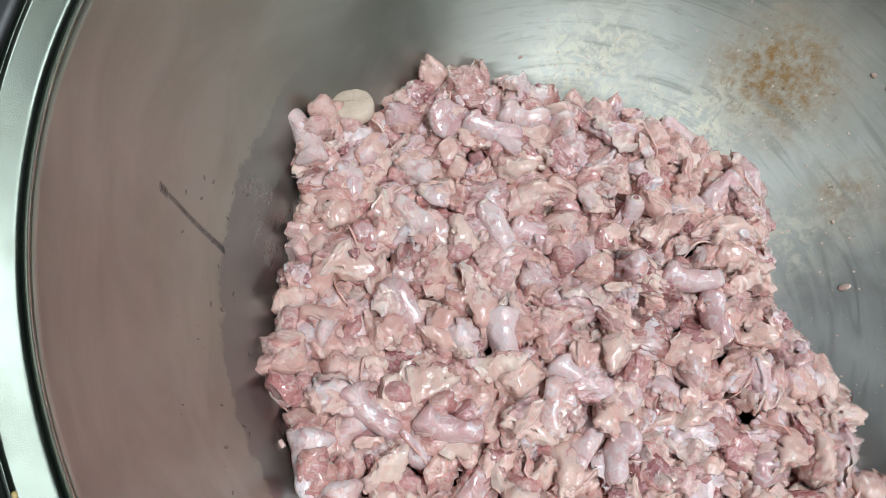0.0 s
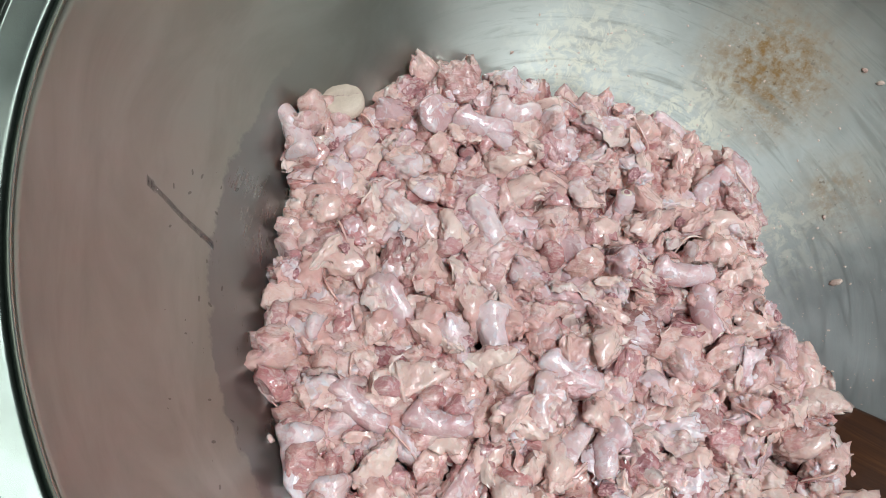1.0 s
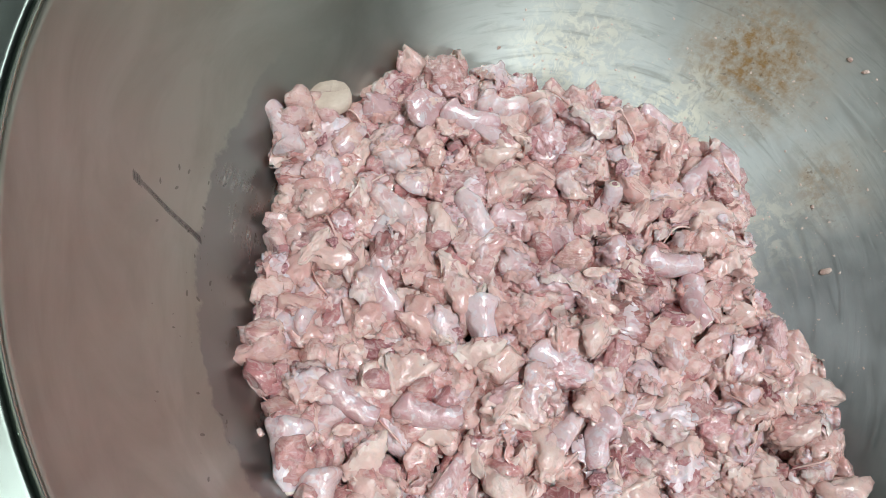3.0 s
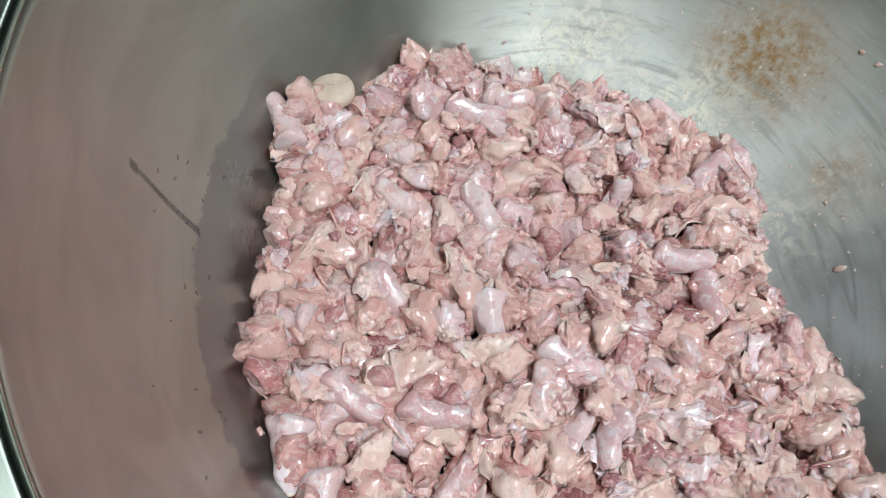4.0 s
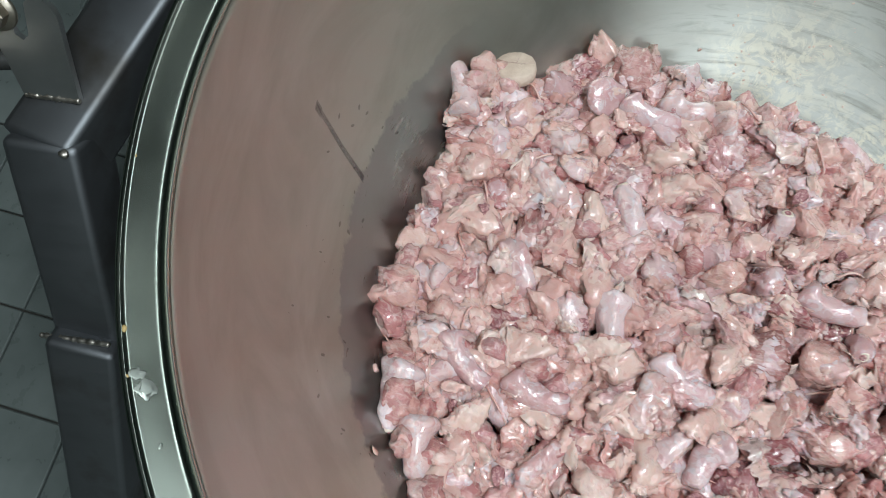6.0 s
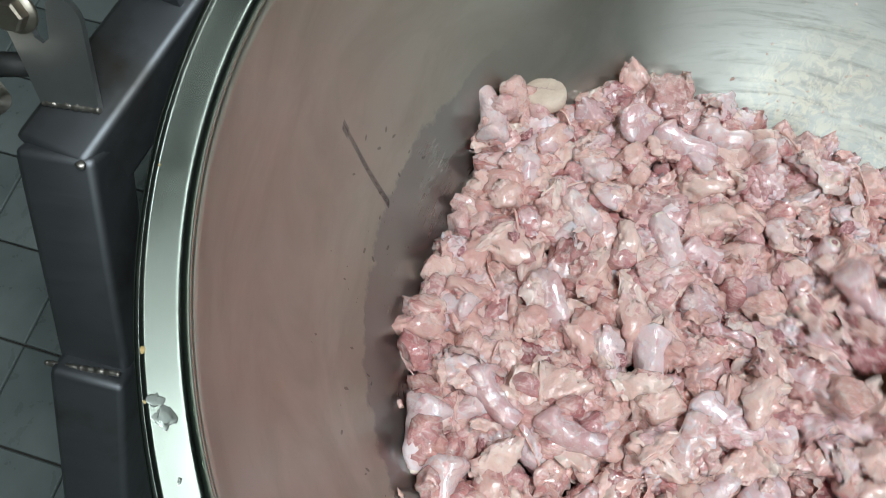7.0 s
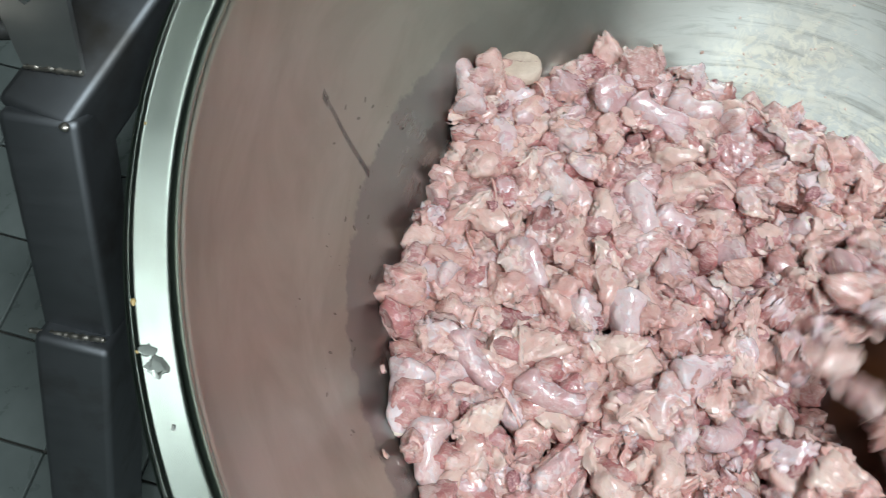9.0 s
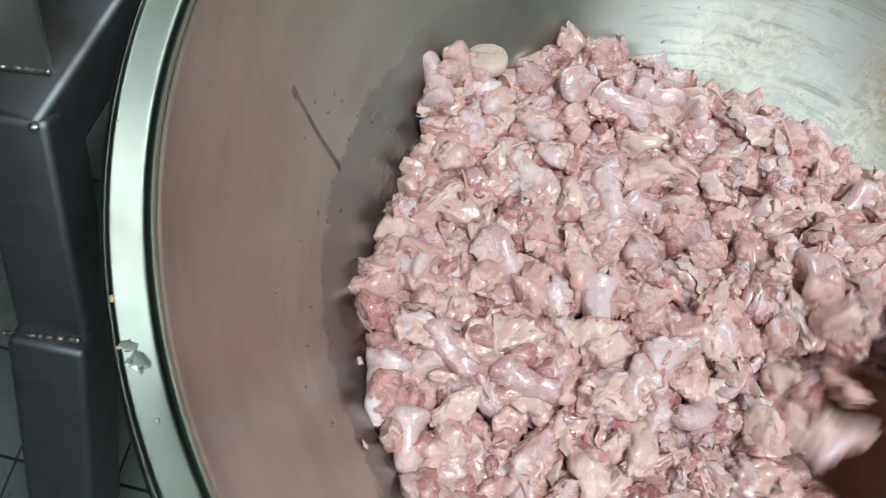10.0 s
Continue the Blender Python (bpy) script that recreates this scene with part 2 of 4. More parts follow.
M_SHANK = flesh("shank_skin", (0.70, 0.525, 0.53), (0.65, 0.45, 0.45), (0.57, 0.34, 0.34), (0.54, 0.27, 0.28), 0.16, 0.6, 0.2, 0.6, 0.10)
M_SKIN = skin_material()
M_BONE = bone_material()
M_ENDRING = plain("bone_ring", (0.62, 0.50, 0.42), (0.80, 0.70, 0.60), 80, 0.35)
M_LOG = plain("cut_root", (0.50, 0.36, 0.28), (0.70, 0.56, 0.46), 60, 0.55, 0.6)
M_WOOD = wood_material()
M_TILE = plain("floor_tile", (0.10, 0.12, 0.115), (0.20, 0.23, 0.22), 4, 0.30, 0.05)
M_GROUT = plain("grout", (0.03, 0.03, 0.03), (0.07, 0.07, 0.06), 30, 0.8)
M_WALL = plain("painted_wall", (0.16, 0.19, 0.17), (0.26, 0.30, 0.27), 3, 0.6)
M_CEIL = plain("ceiling_paint", (0.14, 0.16, 0.15), (0.22, 0.24, 0.23), 3, 0.7)
M_LAMP = glow("lamp_diffuser", (0.90, 0.98, 1.0), 0.9)
M_CASE = plain("lamp_case", (0.7, 0.7, 0.7), (0.8, 0.8, 0.8), 10, 0.4)
M_FLECK = plain("dried_fleck", (0.42, 0.28, 0.10), (0.58, 0.44, 0.20), 200, 0.5)
M_MATT_BLACK = plain("matt_black", (0.010, 0.010, 0.010), (0.03, 0.03, 0.028), 20, 0.6)
M_CRUMB = plain("meat_crumb", (0.40, 0.22, 0.18), (0.66, 0.52, 0.44), 300, 0.4)


def water_material():
    m, nt, b = mat("juice_film")
    b.inputs["Base Color"].default_value = (0.12, 0.09, 0.085, 1)
    b.inputs["Roughness"].default_value = 0.12
    b.inputs["Alpha"].default_value = 0.42
    return m


M_DROP = water_material()


# ---- mesh helpers ----
def empty(name, label="", category="", group="", kind="", m=None):
    ob = new(name)
    ob.empty_display_size = 0.05
    if m is not None:
        ob.matrix_world = m
    return tagged(ob, label, category, group, kind)


def mesh_of(name, bm, material, smooth=True):
    me = bpy.data.meshes.new(name)
    bm.normal_update()
    bm.to_mesh(me)
    bm.free()
    me.materials.append(material)
    if smooth:
        me.polygons.foreach_set("use_smooth", [True] * len(me.polygons))
    return me


def part(name, bm, material, parent, label="", smooth=True):
    ob = new(name, mesh_of(name, bm, material, smooth))
    ob.parent = parent
    return tagged(ob, label)


def box(sx, sy, sz, m=None, bevel=0.003, seg=2):
    bm = bmesh.new()
    bmesh.ops.create_cube(bm, size=1.0, matrix=Matrix.Diagonal((sx, sy, sz, 1)))
    if bevel:
        bmesh.ops.bevel(bm, geom=list(bm.edges), offset=bevel, segments=seg, profile=0.6, affect="EDGES")
    if m is not None:
        bm.transform(m)
    return bm


def between(a, b, sx, sy, bevel=0.003, up=(1, 0, 0)):
    """A bar of section sx, sy from a to b; its x side points along up."""
    a, b = Vector(a), Vector(b)
    zax = (b - a).normalized()
    xax = (Vector(up) - zax * zax.dot(Vector(up))).normalized()
    yax = zax.cross(xax)
    m = Matrix((xax, yax, zax)).transposed().to_4x4()
    return box(sx, sy, (b - a).length, Matrix.Translation((a + b) / 2) @ m, bevel)


def revolve(profile, steps=128, close=False):
    """A body turned round z from (r, z) pairs."""
    bm = bmesh.new()
    rings = []
    for r, z in profile:
        if r < 1e-6:
            rings.append([bm.verts.new((0, 0, z))])
        else:
            rings.append([bm.verts.new((r * math.cos(2 * math.pi * i / steps), r * math.sin(2 * math.pi * i / steps), z)) for i in range(steps)])
    pairs = list(zip(rings, rings[1:])) + ([(rings[-1], rings[0])] if close else [])
    for p, q in pairs:
        for i in range(steps):
            j = (i + 1) % steps
            a = [p[i % len(p)], p[j % len(p)], q[j % len(q)], q[i % len(q)]]
            a = list(dict.fromkeys(a))
            if len(a) > 2:
                bm.faces.new(a)
    bmesh.ops.recalc_face_normals(bm, faces=bm.faces)
    return bm


def tube_along(points, radii, steps=14, cap=True):
    """A round tube through points with a radius at each."""
    bm = bmesh.new()
    pts = [Vector(p) for p in points]
    rings = []
    side = Vector((0.13, 0.21, 1)).normalized()
    for i, p in enumerate(pts):
        d = (pts[min(i + 1, len(pts) - 1)] - pts[max(i - 1, 0)]).normalized()
        side = (side - d * side.dot(d)).normalized()
        w = d.cross(side)
        rings.append([bm.verts.new(p + radii[i] * (math.cos(2 * math.pi * k / steps) * side + math.sin(2 * math.pi * k / steps) * w)) for k in range(steps)])
    for p, q in zip(rings, rings[1:]):
        for k in range(steps):
            bm.faces.new((p[k], p[(k + 1) % steps], q[(k + 1) % steps], q[k]))
    if cap:
        bm.faces.new(rings[0][::-1])
        bm.faces.new(rings[-1])
    bmesh.ops.recalc_face_normals(bm, faces=bm.faces)
    return bm


# ---- the room ----
def room():
    slab = tagged(new("floor", mesh_of("floor", box(7, 7, 0.1, pose(0, 0, -0.055), 0), M_GROUT, False)),
                  "grey ceramic kitchen floor tiles with dark dirty joints", "floor", kind="structure")
    for name, x, y, sx, sy in (("wall_west", -3.05, 0, 0.1, 6.2), ("wall_east", 3.05, 0, 0.1, 6.2), ("wall_north", 0, 3.05, 6.0, 0.1), ("wall_south", 0, -3.05, 6.0, 0.1)):
        tagged(new(name, mesh_of(name, box(sx, sy, CEILING, pose(x, y, CEILING / 2), 0), M_WALL, False)),
               "plain grey-green painted kitchen wall", "wall", kind="structure")
    tagged(new("ceiling", mesh_of("ceiling", box(6.3, 6.3, 0.1, pose(0, 0, CEILING + 0.05), 0), M_CEIL, False)),
           "plain grey kitchen ceiling", "ceiling", kind="structure")
    for x, y, turn, watts in TUBES:
        lamp = empty("ceiling_light", "white fluorescent ceiling light with a long tube", "lamp", "ceiling lights", m=pose(x, y, CEILING, 0, 0, turn))
        part("housing", box(1.3, 0.2, 0.05, pose(0, 0, -0.026), 0.01), M_CASE, lamp)
        part("diffuser", box(1.2, 0.14, 0.03, pose(0, 0, -0.068), 0.012), M_LAMP, lamp, "glowing white diffuser")
    return slab


# ---- the wok ----
SPHERE_R, SPHERE_Z = 0.495, RIM + 0.0235


def bowl_z(x, y):
    """Height of the wok's inner face over the floor."""
    return SPHERE_Z - math.sqrt(max(SPHERE_R ** 2 - x * x - y * y, 1e-6))


def wok():
    base = SPHERE_Z - RIM
    thing = empty("wok", "large brushed steel wok with brown stains, holding raw chicken", "wok", m=pose(0, 0, RIM))
    inner, outer = [], []
    top = math.asin(base / SPHERE_R)
    for i in range(49):
        a = -math.pi / 2 + (math.pi / 2 - top) * i / 48
        inner.append((SPHERE_R * math.cos(a) if i else 0.0, base + SPHERE_R * math.sin(a)))
        r = SPHERE_R + 0.004
        outer.append((r * math.cos(a) if i else 0.0, base + r * math.sin(a)))
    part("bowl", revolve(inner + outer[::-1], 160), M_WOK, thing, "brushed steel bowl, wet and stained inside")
    ri = inner[-1][0]
    lip = [(ri - 0.0006, -0.006), (ri - 0.0004, -0.002), (ri + 0.0006, 0.0012), (ri + 0.0022, 0.0030), (ri + 0.0042, 0.0046), (ri + 0.0052, 0.0053), (ri + 0.0064, 0.0061), (ri + 0.0206, 0.0155), (ri + 0.0217, 0.0163), (ri + 0.0230, 0.0175), (ri + 0.0245, 0.0188), (ri + 0.0262, 0.0185),
           (ri + 0.0268, 0.016), (ri + 0.0265, -0.012), (ri + 0.0245, -0.013), (ri + 0.0235, 0.012), (ri + 0.006, 0.001), (ri + 0.005, -0.006)]
    part("rim", revolve(lip, 200, True), M_RIM, thing, "polished flared steel rim")
    part("jacket", revolve([(ri + 0.0045, -0.03), (ri + 0.006, -0.02)] + [((SPHERE_R + 0.02) * math.cos(a), base + (SPHERE_R + 0.02) * math.sin(a)) for a in np.linspace(-0.35, -1.5, 24)], 96), M_MATT_BLACK, thing, "matt black outer jacket")
    return thing


# ---- the stand ----
def stand():
    """Box-tube frame: a side beam on splayed legs at either side, and the bracket with its bolt."""
    thing = empty("steel_stand", "welded square-tube steel stand with splayed legs beside the wok", "stand", m=pose(0, 0, 0))
    side = (0.96, 0.27, 0.0)
    part("beam", between((-0.5765, -0.2035, 0.8005), (-0.5765, 0.66, 0.801), 0.058, 0.058, 0.006), M_TUBE, thing)
    part("leg", between((-0.576, -0.184, 0.8155), (-0.549, -0.302, 0.640), 0.057, 0.055, 0.006, side), M_TUBE, thing)
    part("leg_sleeve", between((-0.5465, -0.296, 0.666), (-0.5465, -0.736, 0.006), 0.061, 0.072, 0.006, side), M_TUBE, thing)
    part("leg", between((-0.5765, 0.64, 0.83), (-0.5765, 0.74, 0.66), 0.057, 0.055, 0.006), M_TUBE, thing)
    part("leg_sleeve", between((-0.5765, 0.73, 0.68), (-0.5765, 1.17, 0.006), 0.061, 0.072, 0.006), M_TUBE, thing)
    part("beam", between((0.5765, -0.175, 0.801), (0.5765, 0.66, 0.801), 0.058, 0.058, 0.006), M_TUBE, thing)
    for y, e in ((-0.175, -1), (0.66, 1)):
        part("leg", between((0.5765, y, 0.83), (0.5765, y + e * 0.54, 0.006), 0.06, 0.06, 0.005), M_TUBE, thing)
    for a, b in (((-0.581, -0.304, 0.682), (-0.524, -0.287, 0.682)), ((-0.578, -0.327, 0.681), (-0.517, -0.310, 0.681)), ((-0.600, -0.174, 0.832), (-0.559, -0.163, 0.832))):
        a, b = Vector(a), Vector(b)
        n = 30
        rng = random.Random(int(a.z * 1e4))
        part("weld", tube_along([a.lerp(b, i / n) + Vector((0, 0, rng.uniform(-0.0006, 0.0006))) for i in range(n + 1)], [0.0016 + 0.0008 * (i % 2) + rng.uniform(0, 0.0008) for i in range(n + 1)], 8), M_WELD, thing, "rough weld bead")
    # bracket plate on the beam, rounded at the top, with a slot and a bolt
    bm = bmesh.new()
    outline = [(-0.021, 0.0), (0.021, 0.0), (0.021, 0.058)] + [(0.003 + 0.018 * math.cos(a), 0.062 + 0.018 * math.sin(a)) for a in np.linspace(0.1, 1.4, 8)]
    outline += [(-0.001, 0.074), (-0.004, 0.050), (-0.009, 0.046), (-0.014, 0.050), (-0.015, 0.086), (-0.030, 0.084), (-0.034, 0.06), (-0.027, 0.03)]
    front = [bm.verts.new((x, -0.0025, z)) for x, z in outline]
    back = [bm.verts.new((x, 0.0025, z)) for x, z in outline]
    bm.faces.new(front)
    bm.faces.new(back[::-1])
    for i in range(len(outline)):
        j = (i + 1) % len(outline)
        bm.faces.new((front[j], front[i], back[i], back[j]))
    bmesh.ops.recalc_face_normals(bm, faces=bm.faces)
    place = pose(-0.5795, -0.168, 0.830, -32, 0, 16)
    bm.transform(place)
    bracket = part("bracket", bm, M_OUT, thing, "upright slotted steel plate", smooth=False)
    bm = revolve([(0.0, 0.012), (0.009, 0.012), (0.0105, 0.0105), (0.0105, 0.0)], 6)
    bm.transform(place @ pose(-0.022, -0.0025, 0.066, 90, 0, 0))
    part("bolt", bm, M_BOLT, bracket, "rusty hexagon bolt head", smooth=False)
    bm = revolve([(0.0, 0.002), (0.014, 0.002), (0.0145, 0.0), (0.0145, -0.001)], 24)
    bm.transform(place @ pose(-0.022, -0.003, 0.066, 90, 0, 0))
    part("washer", bm, M_BOLT, bracket)
    bm = chunk_mesh(640, 0.005, 0.004, 0.003, 2, 0, 0.4, 0.2)
    bm.transform(pose(-0.550, -0.2035, 0.8285))
    part("weld_blob", bm, M_WELD, thing, "bright lump of weld at the corner")
    # clamp block welded across the beam, farther along it
    part("clamp", box(0.052, 0.020, 0.030, pose(-0.577, -0.040, 0.8445, 0, 0, 4), 0.003), M_RED, thing, "dark red painted clamp block")
    n, rng = 24, random.Random(8)
    a, b = Vector((-0.602, -0.0525, 0.832)), Vector((-0.552, -0.049, 0.832))
    part("weld", tube_along([a.lerp(b, i / n) + Vector((0, 0, rng.uniform(-0.0006, 0.0006))) for i in range(n + 1)], [0.0016 + 0.0008 * (i % 2) + rng.uniform(0, 0.0008) for i in range(n + 1)], 8), M_WELD, thing, "rough weld bead")
    part("pivot_arm", tube_along([(-0.600, -0.150, 0.845), (-0.64, -0.165, 0.842), (-0.72, -0.20, 0.83)], [0.008, 0.009, 0.009], 14), M_MATT_BLACK, thing, "black greasy rod")
    part("pivot_rod", tube_along([(-0.595, -0.20, 0.872), (-0.66, -0.17, 0.86), (-0.76, -0.12, 0.85)], [0.011, 0.011, 0.011], 16), M_BOLT, thing, "dark greasy threaded rod")
    part("gusset", between((-0.597, -0.06, 0.835), (-0.557, -0.06, 0.835), 0.05, 0.006, 0.001, (0, 0, 1)), M_TUBE, thing)
    return thing


# ---- raw chicken pieces ----
def ridge(p):
    r = 1.0 - abs(noise.noise(p)) * 1.7
    return r * r if r > 0 else 0.0


def chunk_mesh(seed, sx, sy, sz, level=4, cuts=4, rough=0.30, fold=0.22):
    """A chopped lump: a few soft lobes grown together, cut flat on some sides, with creases and torn edges."""
    rng = random.Random(seed)
    bm = bmesh.new()
    bmesh.ops.create_icosphere(bm, subdivisions=level, radius=1.0)
    planes = [(Vector((rng.gauss(0, 1), rng.gauss(0, 1), rng.gauss(0, 0.8))).normalized(), rng.uniform(0.40, 0.74)) for _ in range(cuts + 2)]
    lobes = [(Vector((rng.gauss(0, 1), rng.gauss(0, 1), rng.gauss(0, 0.7))).normalized() * rng.uniform(0.25, 0.5), rng.uniform(0.55, 0.78)) for _ in range(4)]
    off = Vector((seed * 3.7, seed * 1.3, seed * 5.1))
    for v in bm.verts:
        p = v.co.copy()
        total = 0.0
        for c, rad in lobes:
            b = c.dot(p)
            disc = b * b - c.length_squared + rad * rad
            if disc > 0:
                total += max(0.0, b + math.sqrt(disc)) ** 9
        w = p + 0.35 * noise.noise_vector(p * 1.4 + off)
        q = p * (max(total ** (1 / 9), 0.45) + noise.noise(w * 1.3 + off) * rough * 0.9)
        for n, d in planes:
            e = q.dot(n) - d
            if e > 0:
                q -= n * e * 0.9
        crease = noise.noise(Vector((w.x * 0.9, w.y * 1.8, w.z * 1.8)) + off * 2)
        strand = ridge(Vector((w.x * 1.3, w.y * 4.2, w.z * 4.2)) + off * 3)
        q += p * (-0.55 * fold * math.exp(-(crease / 0.07) ** 2) + (strand - 0.45) * fold * 0.30 + (ridge(w * 3.0 + off) - 0.45) * fold * 0.30 + noise.noise(p * 7 + off) * 0.05 * fold / 0.22)
        v.co = Vector((q.x * sx, q.y * sy, q.z * sz))
    return bm


def skin_shell(source, seed, cover, lift=0.0016):
    """Skin or membrane that clings to part of a lump, wrinkled, thinning out at a torn border."""
    bm = source.copy()
    bm.normal_update()
    off = Vector((seed * 1.7, seed * 2.9, seed * 0.7))
    size = max(v.co.length for v in bm.verts)
    away = [f for f in bm.faces if noise.noise(f.calc_center_median() / size * 1.5 + off) + 0.12 * noise.noise(f.calc_center_median() / size * 7 + off) + 0.25 * f.normal.z < 0.5 - cover]
    bmesh.ops.delete(bm, geom=away, context="FACES")
    for v in bm.verts:
        edge = v.is_boundary
        wrinkle = ridge(v.co / size * 4.5 + off)
        v.co += v.normal * (-0.0004 if edge else lift * (0.6 + 0.9 * wrinkle))
    return bm


def flap_mesh(seed, length, width, thick, nx=34, ny=14):
    """A thin folded sheet of skin or membrane, thick at the middle, ragged at its edges."""
    rng = random.Random(seed)
    off = Vector((seed * 2.3, seed * 4.1, 0))
    amp = rng.uniform(0.3, 0.6) * width
    bm = bmesh.new()
    grids = []
    for side in (1, -1):
        g = []
        for i in range(nx + 1):
            row = []
            for j in range(ny + 1):
                u, w = i / nx * 2 - 1, j / ny * 2 - 1
                taper = (1 - abs(u) ** 2.6) ** 0.5 if abs(u) < 1 else 0.0
                ragged = 1 + 0.35 * noise.noise(Vector((u * 3, w, 0)) + off)
                y = w * width / 2 * (0.12 + 0.88 * taper) * ragged
                x = u * length / 2 * (1 + 0.12 * noise.noise(Vector((w * 2, u, 3)) + off))
                z = amp * noise.noise(Vector((u * 1.6, w * 1.3, 1)) + off) + 0.4 * amp * noise.noise(Vector((u * 4, w * 4.2, 5)) + off) + 0.04 * amp * noise.noise(Vector((u * 9, w * 11, 8)) + off) - 0.35 * width * w * w
                t = thick * (1 - 0.8 * max(abs(w) ** 3, abs(u) ** 4))
                row.append(bm.verts.new((x, y, z + side * t / 2)))
            g.append(row)
        grids.append(g)
    top, bot = grids
    for i in range(nx):
        for j in range(ny):
            bm.faces.new((top[i][j], top[i + 1][j], top[i + 1][j + 1], top[i][j + 1]))
            bm.faces.new((bot[i][j + 1], bot[i + 1][j + 1], bot[i + 1][j], bot[i][j]))
    for i in range(nx):
        for j in (0, ny):
            bm.faces.new((top[i][j], bot[i][j], bot[i + 1][j], top[i + 1][j]))
    for j in range(ny):
        for i in (0, nx):
            bm.faces.new((top[i][j], top[i][j + 1], bot[i][j + 1], bot[i][j]))
    bmesh.ops.recalc_face_normals(bm, faces=bm.faces)
    return bm


def shank_mesh(seed, length, r0, r1, bend):
    """A drumstick or wing joint: a bent, lumpy tube with one thick and one cut end."""
    off = Vector((seed * 1.9, 0, seed * 2.7))
    n = 22
    pts, rad = [], []
    for i in range(n):
        u = i / (n - 1)
        pts.append((length * (u - 0.5), length * 0.5 * bend * (u - 0.5) ** 2 * 2, 0.0))
        knob = math.exp(-((u - 0.08) / 0.13) ** 2) * 0.22
        r = r0 + (r1 - r0) * u ** 1.2 + knob * r0
        if u < 0.06:
            r *= 0.80 + 0.2 * u / 0.06
        if u > 0.94:
            r *= 0.9
        rad.append(r)
    bm = tube_along(pts, rad, 26)
    for v in bm.verts:
        p = v.co * 48
        v.co += Vector((noise.noise(p + off), noise.noise(p * 1.1 + off * 2), noise.noise(p * 0.9 + off * 3))) * 0.0042
        fold = 1 - abs(noise.noise(v.co * 45 + off)) * 2
        v.co.z += fold * 0.0018
    return bm, pts


def cut_end(p, d, r):
    """The sawn end of a bone: a ring with a sunken marrow."""
    bm = revolve([(0.0, -0.0012), (r * 0.45, -0.001), (r * 0.55, 0.0012), (r * 0.8, 0.0016), (r * 0.98, 0.0004), (r, -0.003)], 18)
    for v in bm.verts:
        v.co.x *= 1 + 0.15 * noise.noise(v.co * 300)
    bm.transform(Matrix.Translation(p) @ Vector(d).to_track_quat("Z", "Y").to_matrix().to_4x4())
    return bm


GROUP = "chicken pieces in the wok"
SHAPES = []   # (thing, half height, weight, kind)


